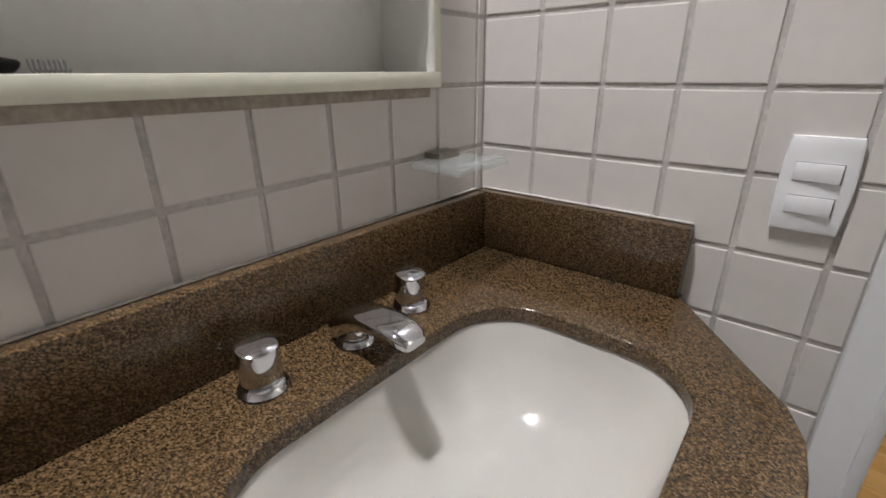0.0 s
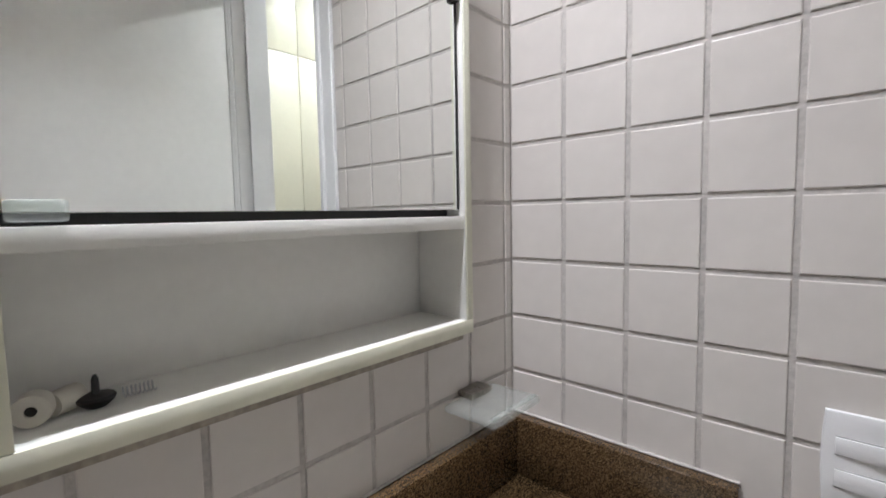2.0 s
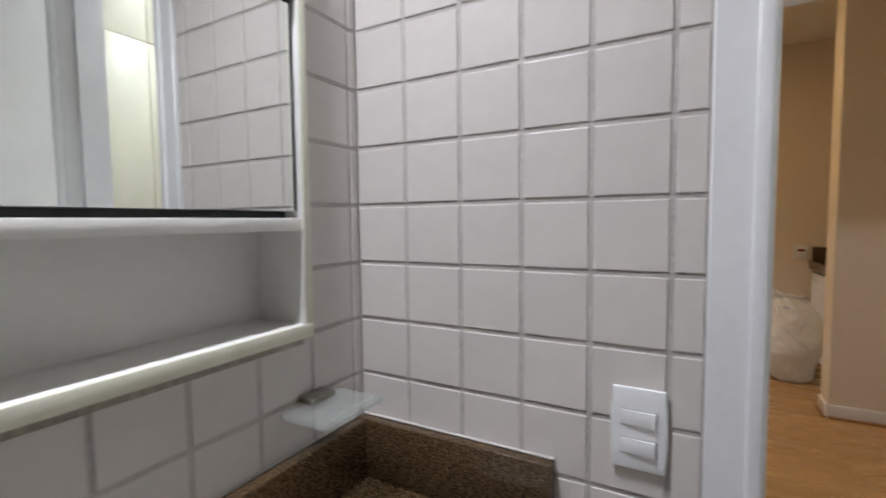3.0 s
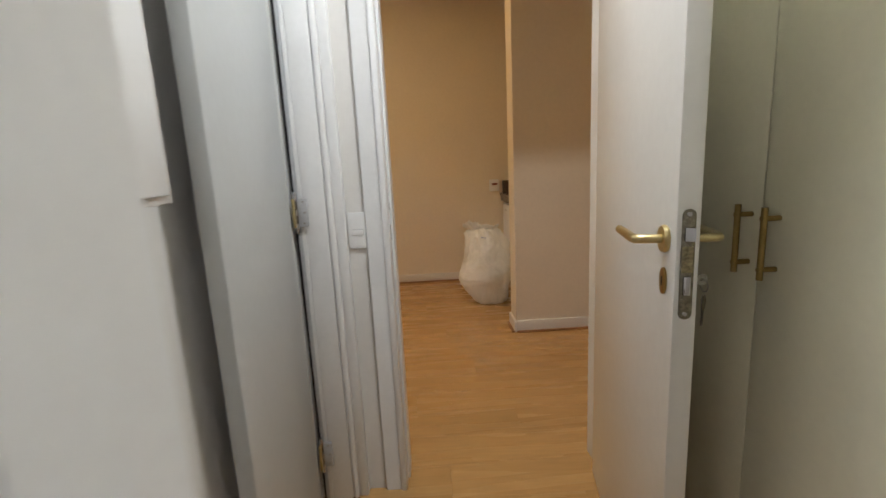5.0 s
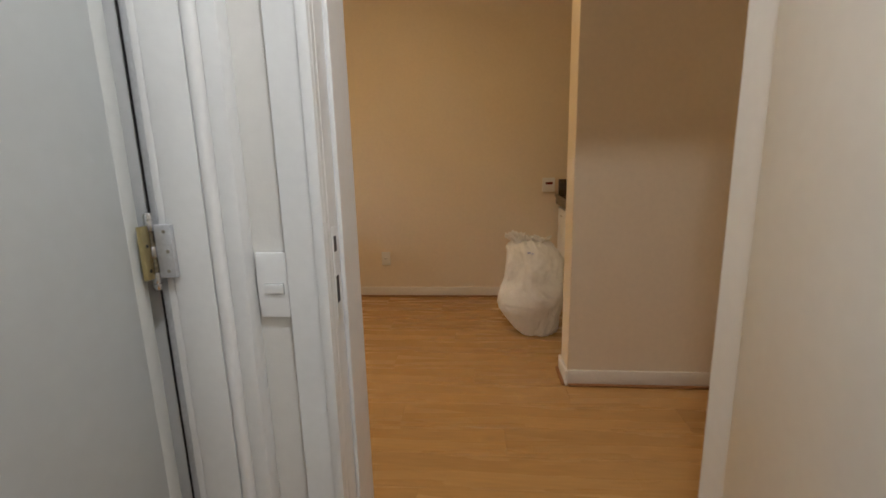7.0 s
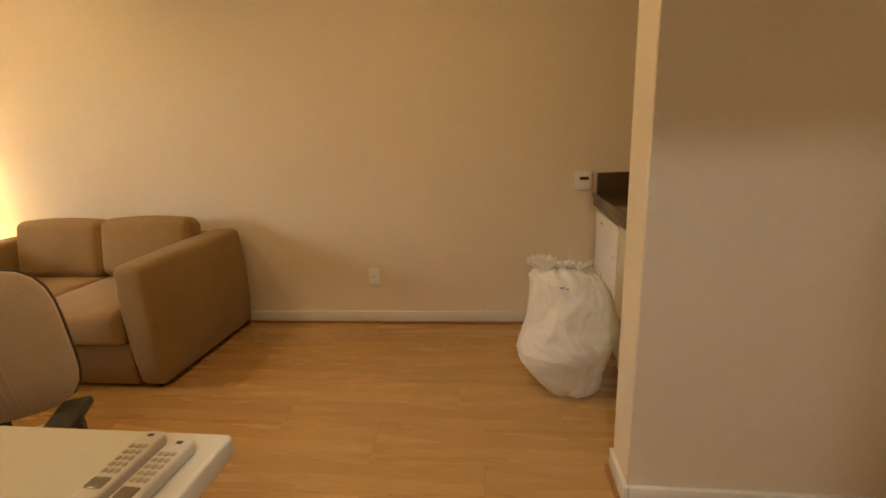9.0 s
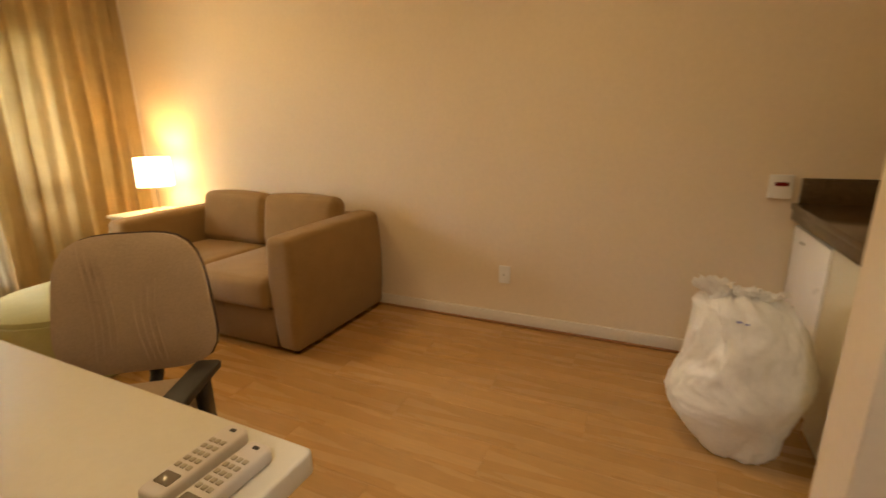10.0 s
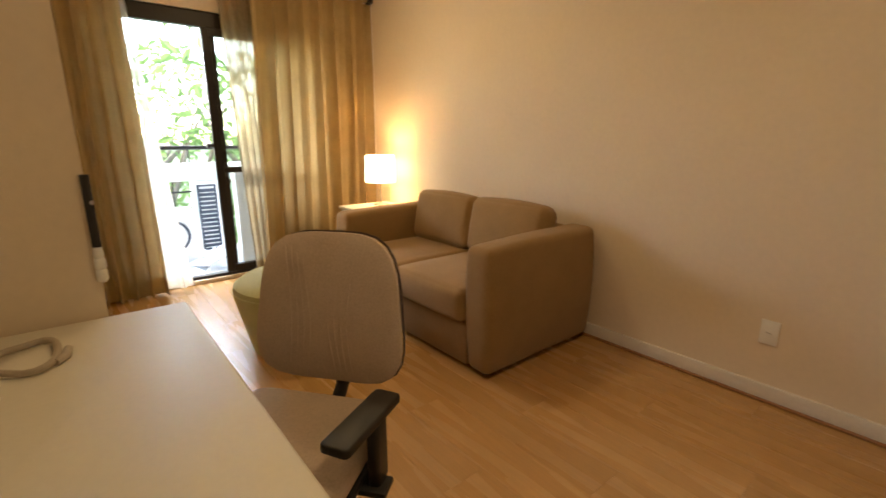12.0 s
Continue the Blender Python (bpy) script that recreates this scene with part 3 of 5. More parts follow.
def wall_plate(name, m, w, h, rockers, label, category="switch", material=None, group=""):
    """A rounded plate on a wall; m puts its centre on the wall, +z of the plate facing out."""
    at = m.translation
    th = thing(name, tuple(at), label, category, group)
    plate_bm = bm_prism(bowed(w / 2, h / 2, 0.003), 0, 0.008, 0.003)
    part("plate", moved(plate_bm, m), material or PLASTIC, th)
    for cy, rw, rh in rockers:
        r = part("rocker", moved(bm_box(-rw / 2, cy - rh / 2, 0.004, rw / 2, cy + rh / 2, 0.0102, 0.0007), m @ pose(0, 0, 0.0006, 0, -4.5)), material or PLASTIC, th)
        part("rocker_gap", moved(bm_box(-rw / 2 - 0.0008, cy - rh / 2 - 0.0009, 0.0076, rw / 2 + 0.0008, cy + rh / 2 + 0.0009, 0.0082), m), SEAM, r, "dark gap round the rocker")
    return th


ON_Y = pose(0, 0, 0, 90)
wall_plate("light_switch", pose(0.477, -0.0005, 0.965) @ ON_Y, 0.075, 0.118, ((0.016, 0.046, 0.022), (-0.025, 0.046, 0.022)), "white plastic double light switch on the bathroom tiles")
wall_plate("light_switch", pose(0.5125, 1.4295, 0.974) @ ON_Y, 0.064, 0.12, ((-0.006, 0.036, 0.018),), "white plastic light switch between two door frames")


def socket(name, m, label):
    th = thing(name, tuple(m.translation), label, "socket")
    part("plate", moved(bm_prism(rounded(0, 0, 0.0375, 0.059, 0.006), 0, 0.009, 0.003), m), PLASTIC, th)
    part("insert", moved(bm_prism(rounded(0, 0, 0.019, 0.0105, 0.004), 0.006, 0.0105, 0.001), m), PLASTIC, th)
    for k in (-0.008, 0, 0.008):
        part("pin_hole", moved(bm_lathe([(0, 0), (0.0024, 0), (0.0024, 0.001), (0, 0.001)], 10), m @ pose(k, 0.0 if k else -0.003, 0.0101)), BLACK, th)
    return th


socket("wall_socket", pose(0.043, 4.43, 0.34) @ ON_Y, "white plastic power socket low on the cream wall")
thermo = thing("thermostat", (1.42, 4.43, 0.95), "white wall thermostat with a dark red display", "thermostat")
m_t = pose(1.42, 4.43, 0.952) @ ON_Y
part("case", moved(bm_prism(rounded(0, 0, 0.05, 0.057, 0.006), 0, 0.016, 0.003), m_t), PLASTIC, thermo)
part("display", moved(bm_prism(rounded(0.003, 0.012, 0.028, 0.0095, 0.003), 0.0155, 0.0172, 0.0005), m_t), RED, thermo, "dark red display")
m_x = pose(2.11, 2.61, 1.215) @ pose(0, 0, 0, 90, 0, -90)
intercom = thing("intercom", (2.11, 2.61, 1.215), "small black wall intercom on the cream wall", "intercom")
part("case", moved(bm_prism(rounded(0, 0, 0.035, 0.045, 0.008), 0, 0.028, 0.004), m_x), BLACK, intercom)
part("grille", moved(bm_boxes(*[(-0.02, 0.008 + 0.007 * k, 0.0275, 0.02, 0.011 + 0.007 * k, 0.029) for k in range(4)]), m_x), LOUVRE, intercom)
wall_plate("light_switch", pose(2.11, 2.61, 1.06) @ pose(0, 0, 0, 90, 0, -90), 0.075, 0.118, ((0.0, 0.046, 0.022),), "white plastic light switch on the cream side wall")
breaker = thing("breaker_box", (0.28, 0.5, 1.133), "shallow white breaker box on the hall wall", "breaker box")
part("box", bm_box(0.28, 0.26, 1.133, 0.33, 0.70, 1.6, 0.004), PLASTER_W, breaker)
part("lid", bm_box(0.3302, 0.275, 1.147, 0.334, 0.686, 1.586, 0.0015), PLASTIC, breaker)


# ---- bathroom things ----
CT = 0.778
counter = thing("vanity_counter", (0.2, -0.45, CT - 0.022), "polished brown speckled granite vanity counter with backsplash", "counter")
outer = [(-0.02, 0.0), (0.36, 0.0), (0.361, -0.014), (0.466, -0.152), (0.508, -0.206), (0.524, -0.25), (0.528, -0.3), (0.528, -0.56), (0.498, -0.61), (0.31, -0.81), (0.31, -0.88), (-0.02, -0.88)]
hole = rounded(0.284, -0.42, 0.15, 0.231, 0.098, 8)


def bm_slab_with_hole(outline, inner, z0, z1):
    """A slab with an opening through it."""
    bm = bmesh.new()
    loops = []
    for z in (z0, z1):
        o, i = [bm.verts.new((x, y, z)) for x, y in outline], [bm.verts.new((x, y, z)) for x, y in inner]
        edges = [bm.edges.new((l[k], l[(k + 1) % len(l)])) for l in (o, i) for k in range(len(l))]
        bmesh.ops.triangle_fill(bm, use_beauty=True, edges=edges)
        loops.append((o, i))
    for a, b2 in zip(loops[0], loops[1]):
        for k in range(len(a)):
            bm.faces.new((a[k], a[(k + 1) % len(a)], b2[(k + 1) % len(a)], b2[k]))
    bmesh.ops.recalc_face_normals(bm, faces=bm.faces)
    top_i = loops[1][1]
    rim = [e for e in bm.edges if (e.verts[0] in top_i and e.verts[1] in top_i and any(abs(f.normal.z) < 0.5 for f in e.link_faces))]
    top_o = loops[1][0]
    rim += [e for e in bm.edges if (e.verts[0] in top_o and e.verts[1] in top_o and any(abs(f.normal.z) < 0.5 for f in e.link_faces))]
    bmesh.ops.bevel(bm, geom=rim, offset=0.004, segments=3, profile=0.5, affect="EDGES")
    return bm


part("slab", bm_slab_with_hole(outer, hole, CT - 0.022, CT), GRANITE, counter)
part("backsplash", bm_box(-0.02, -0.88, CT, 0.008, -0.0275, CT + 0.111, 0.003), GRANITE, counter)
part("side_splash", bm_box(-0.02, -0.0265, CT, 0.358, 0.0, CT + 0.111, 0.003), GRANITE, counter)
for box in ((-0.02, -0.88, CT + 0.1112, -0.0145, -0.02, CT + 0.1138), (-0.012, -0.0075, CT + 0.1112, 0.357, 0.0, CT + 0.1138)):
    part("sealant", bm_box(*box, 0.0012), GROUT, counter, "pale sealant line")

sink = thing("sink", (0.284, -0.42, CT - 0.17), "white ceramic undermount basin below the granite", "sink")
bm = bmesh.new()
rings = []
for hx, hy, r, z in ((0.17, 0.252, 0.115, -0.022), (0.153, 0.234, 0.101, -0.0222), (0.15, 0.231, 0.103, -0.03), (0.144, 0.223, 0.107, -0.06), (0.13, 0.205, 0.112, -0.1), (0.1, 0.16, 0.095, -0.132), (0.06, 0.1, 0.058, -0.147), (0.022, 0.022, 0.02, -0.152), (0.004, 0.004, 0.003, -0.152)):
    rings.append([bm.verts.new((x, y, CT + z)) for x, y in rounded(0.284, -0.42, hx, hy, r, 10)])
for a, b2 in zip(rings, rings[1:]):
    for k in range(len(a)):
        bm.faces.new((a[k], a[(k + 1) % len(a)], b2[(k + 1) % len(a)], b2[k]))
bmesh.ops.solidify(bm, geom=bm.faces[:], thickness=0.01)
part("bowl", bm, CERAMIC, sink)
part("drain", bm_lathe([(0, 0), (0.02, 0), (0.021, 0.002), (0.017, 0.003), (0.013, 0.0012), (0, 0.001)], 24, (0.284, -0.42, CT - 0.151)), CHROME, sink, "chrome drain ring")

faucet = thing("faucet", (0.08, -0.403, CT), "chrome three-piece basin faucet with square knobs", "faucet")


def tap_knob(y):
    base = part("knob_base", bm_lathe([(0, 0), (0.027, 0), (0.028, 0.003), (0.0245, 0.009), (0.0215, 0.011), (0, 0.0112)], 28, (0.062, y, CT)), CHROME, faucet)
    bm = bmesh.new()
    rings = []
    for z, r, sq in ((0.011, 0.0215, 0.8), (0.018, 0.0232, 0.7), (0.034, 0.0222, 0.5), (0.05, 0.0218, 0.5), (0.0535, 0.0212, 0.5), (0.0545, 0.0195, 0.5), (0.055, 0.0, 0.5)):
        ring = []
        for k in range(28):
            a = 2 * math.pi * k / 28
            c, s = math.cos(a), math.sin(a)
            q = (abs(c) ** 3.5 + abs(s) ** 3.5) ** (-1 / 3.5)
            rr = r * (sq + (1 - sq) * q)
            ring.append(bm.verts.new((0.062 + 0.84 * rr * c, y + rr * s, CT + z - 0.2 * rr * c * (z > 0.04))))
        rings.append(ring)
    for a, b2 in zip(rings, rings[1:]):
        for k in range(28):
            bm.faces.new((a[k], a[(k + 1) % 28], b2[(k + 1) % 28], b2[k]))
    bm.faces.new(rings[0][::-1])
    bmesh.ops.remove_doubles(bm, verts=bm.verts, dist=1e-6)
    part("knob", bm, CHROME, base)


tap_knob(-0.527)
tap_knob(-0.292)
part("spout_base", bm_lathe([(0, 0), (0.026, 0), (0.027, 0.003), (0.024, 0.008), (0.02, 0.01), (0, 0.0102)], 28, (0.068, -0.403, CT)), CHROME, faucet)
bm = bmesh.new()
rings = []
for x, z, w, h in ((0.04, 0.014, 0.02, 0.008), (0.046, 0.018, 0.0235, 0.0165), (0.062, 0.027, 0.0255, 0.021), (0.085, 0.039, 0.025, 0.016), (0.11, 0.046, 0.0245, 0.011), (0.135, 0.0475, 0.0235, 0.009), (0.157, 0.045, 0.022, 0.0085), (0.17, 0.041, 0.019, 0.008), (0.175, 0.038, 0.015, 0.005)):
    rings.append([bm.verts.new((x, -0.403 + w * math.copysign(abs(math.cos(a)) ** 0.6, math.cos(a)), CT + z + h * math.copysign(abs(math.sin(a)) ** 0.6, math.sin(a)))) for a in (2 * math.pi * k / 24 for k in range(24))])
for a, b2 in zip(rings, rings[1:]):
    for k in range(24):
        bm.faces.new((a[k], a[(k + 1) % 24], b2[(k + 1) % 24], b2[k]))
bm.faces.new(rings[0][::-1])
bm.faces.new(rings[-1])
part("spout", bm, CHROME, faucet)
part("spout_neck", bm_tube([(0.068, -0.403, CT + 0.008), (0.066, -0.403, CT + 0.04)], [0.018, 0.016], 20), CHROME, faucet)
part("aerator", bm_lathe([(0, 0), (0.0095, 0), (0.0095, 0.014), (0, 0.014)], 18, (0.158, -0.403, CT + 0.03)), STEEL, faucet)

dish = thing("soap_dish", (0.03, -0.14, 0.96), "frosted glass soap dish on a chrome wall clip", "soap dish")
part("tray", bm_prism(rounded(0.037, -0.143, 0.05, 0.066, 0.006), 0.957, 0.967, 0.003), SHELF_GLASS, dish)
part("tray_rim", bm_box(0.075, -0.203, 0.9672, 0.083, -0.083, 0.971, 0.0012), SHELF_GLASS, dish)
part("clip", bm_box(-0.0195, -0.166, 0.9675, 0.012, -0.112, 0.978, 0.002), STEEL, dish, "chrome wall clip")

cab = thing("mirror_cabinet", (-0.06, (CY0 + CY1) / 2, CZ0), "recessed ivory bathroom cabinet with mirror and open shelf", "bathroom cabinet")
XF = -0.004
part("back_panel", bm_box(-0.122, CY0, CZ0, -0.112, CY1, CZ1, 0.0008), CABINET, cab)
for y0, y1 in ((CY0, CY0 + 0.014), (CY1 - 0.014, CY1)):
    part("side_panel", bm_box(-0.1118, y0, CZ0, XF, y1, CZ1, 0.0008), CABINET, cab)
for z0, z1 in ((CZ0, CZ0 + 0.022), (CZ1 - 0.016, CZ1)):
    part("end_panel", bm_box(-0.1118, CY0 + 0.0142, z0, XF - 0.0005, CY1 - 0.0142, z1, 0.0008), CABINET, cab)
part("shelf", bm_box(-0.1115, CY0 + 0.0144, 1.248, XF - 0.001, CY1 - 0.0144, 1.268, 0.0008), CABINET, cab)
for y0, y1, z0, z1 in ((CY0, CY1, CZ0, CZ0 + 0.022), (CY1 - 0.014, CY1, CZ0 + 0.0225, CZ1), (CY0, CY0 + 0.014, CZ0 + 0.0225, CZ1)):
    part("edge_band", bm_box(XF + 0.0002, y0, z0, XF + 0.004, y1, z1, 0.0008), EDGE, cab, "yellowed plastic edge band")
mir = part("mirror_door", bm_box(-0.02, CY0 + 0.02, 1.279, -0.014, CY1 - 0.0215, CZ1 - 0.02), MIRROR, cab, "silvered mirror sheet")
part("mirror_edge", bm_boxes((-0.05, CY0 + 0.018, 1.2685, -0.04, CY1 - 0.0165, 1.2788), (-0.024, CY1 - 0.0205, 1.2792, -0.0135, CY1 - 0.0165, CZ1 - 0.02)), BLACK, mir, "blackened mirror edge")
part("mirror_back", bm_box(-0.026, CY0 + 0.02, 1.2795, -0.0205, CY1 - 0.022, CZ1 - 0.02), CABINET, mir)
part("finger_pull", bm_box(-0.0135, CY0 + 0.02, 1.2715, 0.006, -0.655, 1.289, 0.003), SHELF_GLASS, mir, "clear plastic finger pull")
part("stop", bm_box(-0.0135, CY1 - 0.03, 1.6, -0.006, CY1 - 0.017, 1.62, 0.002), BLACK, mir)

part("sealant_smear", bm_boxes((-0.0205, CY0, CZ0 - 0.015, -0.0188, CY1 - 0.004, CZ0 - 0.0005), bev=0.0006), SMEAR, cab, "smeared brownish sealant under the cabinet")
NZ = CZ0 + 0.0222
roll = thing("adhesive_tape_roll", (-0.055, -0.683, NZ), "small white tape roll standing on the cabinet shelf", "tape roll")
part("roll", moved(bm_lathe([(0.0045, -0.009), (0.0138, -0.009), (0.0145, 0), (0.0138, 0.009), (0.0045, 0.009)], 24), pose(-0.052, -0.682, NZ + 0.0145, 90, 0, 72)), TAUPE_PAPER, roll)
part("core", moved(bm_lathe([(0.0, -0.0075), (0.0044, -0.0075), (0.0044, 0.0075), (0, 0.0075)], 18), pose(-0.052, -0.682, NZ + 0.0145, 90, 0, 72)), BLACK, roll)
roll = thing("adhesive_tape_roll", (-0.066, -0.66, NZ), "small white tape roll on its side behind another", "tape roll")
part("roll", moved(bm_lathe([(0.0045, -0.014), (0.0108, -0.014), (0.0115, 0), (0.0108, 0.014), (0.0045, 0.014)], 24), pose(-0.066, -0.66, NZ + 0.0115, 90, 0, 40)), TAUPE_PAPER, roll)
part("core", moved(bm_lathe([(0.0, -0.012), (0.0044, -0.012), (0.0044, 0.012), (0, 0.012)], 18), pose(-0.066, -0.66, NZ + 0.0115, 90, 0, 40)), BLACK, roll)
plug = thing("basin_plug", (-0.06, -0.638, NZ), "black rubber basin plug on the cabinet shelf", "plug")
part("disc", bm_lathe([(0, 0), (0.009, 0), (0.0145, 0.005), (0.016, 0.0085), (0.0145, 0.0105), (0.006, 0.0125), (0, 0.0125)], 24, (-0.06, -0.638, NZ)), BLACK, plug)
part("stem", bm_lathe([(0, 0.0125), (0.0035, 0.0125), (0.003, 0.026), (0.0015, 0.03), (0, 0.03)], 12, (-0.06, -0.638, NZ)), BLACK, plug)
coil = [(-0.06 + 0.005 * math.cos(k * 0.6), -0.618 + 0.00034 * k, NZ + 0.0062 + 0.005 * math.sin(k * 0.6)) for k in range(84)]
solid("wire_spring", bm_tube(coil, 0.0007, 6), GREY_PAINT, "thin steel spring on the cabinet shelf", "spring")

lights = thing("bathroom_ceiling_light", (0.09, -0.56, 2.45), "white ceiling light with two lit lamps", "ceiling light")
part("base", bm_box(0.0, -0.76, 2.475, 0.18, -0.36, 2.4995, 0.006), PLASTIC, lights)
for y in (-0.61, -0.5):
    part("lamp_cup", bm_lathe([(0.036, 0), (0.041, 0), (0.041, 0.03), (0.036, 0.03)], 24, (0.09, y, 2.445)), PLASTIC, lights)
hall_light = thing("hall_ceiling_light", (0.98, 0.79, 2.47), "round white hall ceiling light", "ceiling light")
part("rim", bm_lathe([(0.075, 0), (0.09, 0), (0.094, 0.03), (0.075, 0.03)], 28, (0.98, 0.79, 2.4695)), PLASTIC, hall_light)

# ---- hall cupboard ----
ward = thing("hall_wardrobe", (1.79, 0.77, 0), "built-in cream hall cupboard with aged brass pulls", "wardrobe")
part("carcass", bm_boxes((1.49, 0.15, 0.0, 2.1, 1.42, 2.49)), CUPBOARD, ward)
part("plinth", bm_box(1.482, 0.152, 0.0005, 1.4898, 1.418, 0.075), CUPBOARD, ward)


def cup_door(y0, y1, z0, z1, pull):
    d = part("door", bm_box(1.47, y0, z0, 1.4896, y1, z1, 0.0015), CUPBOARD, ward)
    if pull:
        h = part("pull", bm_tube([(1.437, pull, 0.904), (1.437, pull, 1.057)], 0.0065, 14), DARK_BRASS, d, "aged brass bar pull")
        for z in (0.926, 1.034):
            part("pull_post", bm_tube([(1.472, pull, z), (1.431, pull, z)], 0.0058, 12), DARK_BRASS, h)


for y0, y1, pull in ((0.152, 0.432, 0.39), (0.4345, 0.8765, 0.828), (0.8795, 1.3185, 0.908), (1.3215, 1.418, 0)):
    cup_door(y0, y1, 0.078, 2.028, pull)
    cup_door(y0, y1, 2.0315, 2.47, 0)

# ---- living room: sofa ----
SX0, SX1, SY0, SY1 = -2.5, -0.885, 3.508, 4.405


def bm_soft(x0, y0, z0, x1, y1, z1, r, puff=0.0, seg=5):
    """An upholstered block: well rounded, with bulging faces."""
    bm = bm_box(x0, y0, z0, x1, y1, z1)
    bmesh.ops.subdivide_edges(bm, edges=bm.edges[:], cuts=12, use_grid_fill=True)
    c, h = Vector(((x0 + x1) / 2, (y0 + y1) / 2, (z0 + z1) / 2)), Vector(((x1 - x0) / 2, (y1 - y0) / 2, (z1 - z0) / 2))
    for v in bm.verts:
        for i in range(3):
            k = round(((v.co[i] - c[i]) / h[i] + 1) * 6.5)
            near = min(k, 13 - k)
            off = r * (0.0, 0.1, 0.3, 0.6, 1.0)[near] if near < 5 else r + (h[i] - r) * (near - 4) / 2.5
            v.co[i] = c[i] + (off - h[i] if k < 7 else h[i] - off)
    for v in bm.verts:
        p = v.co - c
        u = Vector((p.x / h.x, p.y / h.y, p.z / h.z))
        inner = Vector([max(-(h[i] - r), min(h[i] - r, p[i])) for i in range(3)])
        d = p - inner
        if d.length > 1e-9:
            big = max(abs(u.x), abs(u.y), abs(u.z))
            p = inner + d.normalized() * r if sum(abs(d[i]) > 1e-6 for i in range(3)) > 1 else p
        bulge = [(1 - u[(i + 1) % 3] ** 2) * (1 - u[(i + 2) % 3] ** 2) for i in range(3)]
        v.co = c + p + Vector([puff * bulge[i] * (1 if u[i] > 0 else -1) * (abs(u[i]) > 0.99) for i in range(3)])
    return bm


sofa = thing("sofa", ((SX0 + SX1) / 2, 3.97, 0), "tan cloth two-seat sofa with broad arms against the wall", "sofa")
AW = 0.17


def arm_block(x0, x1):
    """A plump arm, fuller at mid height, narrower at the foot of its front."""
    bm = bm_soft(x0, SY0, 0.02, x1, SY1, 0.695, 0.042)
    for v in bm.verts:
        f = (v.co.z - 0.02) / 0.665
        front = max(0.0, 1 - (v.co.y - SY0) / 0.5)
        side = (v.co.x - (x0 + x1) / 2) / ((x1 - x0) / 2)
        outer = side * (1 if x0 > -2 else -1) > 0
        v.co.x += side * (0.03 if outer else 0.012) * math.sin(math.pi * max(0.0, min(f * 0.95, 1.0))) ** 0.8 - side * 0.022 * (1 - f) ** 2 * front * (not outer)
        v.co.y += 0.006 * (1 - f) ** 2 * front - 0.008 * math.sin(math.pi * f) * front
        v.co.z += (0.006 * math.sin(math.pi * (v.co.y - SY0) / 0.87) + 0.016 * (v.co.y - SY0) / 0.87) * f
        v.co += 0.003 * noise.noise_vector(v.co * 4)
    return bm


for x0 in (SX0, SX1 - AW):
    part("arm", arm_block(x0, x0 + AW), SOFA, sofa)
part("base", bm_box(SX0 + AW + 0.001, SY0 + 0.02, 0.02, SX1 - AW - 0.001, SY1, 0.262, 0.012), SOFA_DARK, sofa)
part("back", bm_soft(SX0 + AW + 0.001, SY1 - 0.17, 0.3, SX1 - AW - 0.001, SY1, 0.70, 0.05), SOFA, sofa)
mid = (SX0 + SX1) / 2
for x0, x1 in ((SX0 + AW + 0.004, mid - 0.002), (mid + 0.002, SX1 - AW - 0.004)):
    part("seat_cushion", bm_soft(x0, SY0 - 0.03, 0.264, x1, SY1 - 0.2, 0.455, 0.045, 0.014), SOFA, sofa)
    tilt = Matrix.Translation(((x0 + x1) / 2, SY1 - 0.26, 0.45)) @ pose(0, 0, 0, -11)
    part("back_cushion", moved(bm_soft(-(x1 - x0) / 2, -0.08, 0, (x1 - x0) / 2, 0.085, 0.375, 0.055, 0.02), tilt), SOFA, sofa)
for x in (SX0 + 0.07, SX1 - 0.07):
    for y in (SY0 + 0.07, SY1 - 0.07):
        part("foot", bm_lathe([(0, 0), (0.022, 0), (0.025, 0.0205), (0, 0.0205)], 14, (x, y, 0)), BLACK, sofa)

# ---- side table and lamp ----
table = thing("side_table", (-2.86, 4.1, 0), "small ivory side table between sofa and curtain", "side table")
part("top", bm_box(-3.16, 3.86, 0.605, -2.53, 4.37, 0.63, 0.004), DESK, table)
for x in (-3.13, -2.56):
    part("side_panel", bm_box(x - 0.012, 3.88, 0.0, x + 0.012, 4.36, 0.6048, 0.002), DESK, table)
part("shelf", bm_box(-3.117, 3.9, 0.28, -2.573, 4.35, 0.298, 0.002), DESK, table)
LX, LY = -2.98, 4.2
tl = thing("table_lamp", (LX, LY, 0.63), "lit table lamp with a drum shade on a slim metal stem", "table lamp")
part("foot", bm_lathe([(0, 0), (0.065, 0), (0.066, 0.006), (0.06, 0.011), (0.01, 0.014), (0, 0.014)], 32, (LX, LY, 0.6302)), STEEL, tl)
part("stem", bm_tube([(LX, LY, 0.643), (LX, LY, 0.9)], 0.006, 12), STEEL, tl)
part("socket", bm_lathe([(0, 0), (0.016, 0), (0.016, 0.04), (0, 0.04)], 16, (LX, LY, 0.895)), STEEL, tl)
part("shade", bm_lathe([(0.136, 0), (0.138, 0), (0.132, 0.24), (0.13, 0.24)], 40, (LX, LY, 0.838)), SHADE, tl, "glowing cream drum shade")
bm = bmesh.new()
for k in range(3):
    a = 2 * math.pi * k / 3
    bm_tube([(LX, LY, 0.9), (LX + 0.134 * math.cos(a), LY + 0.134 * math.sin(a), 0.905)], 0.0022, 6, bm)
part("shade_spider", bm, STEEL, tl)

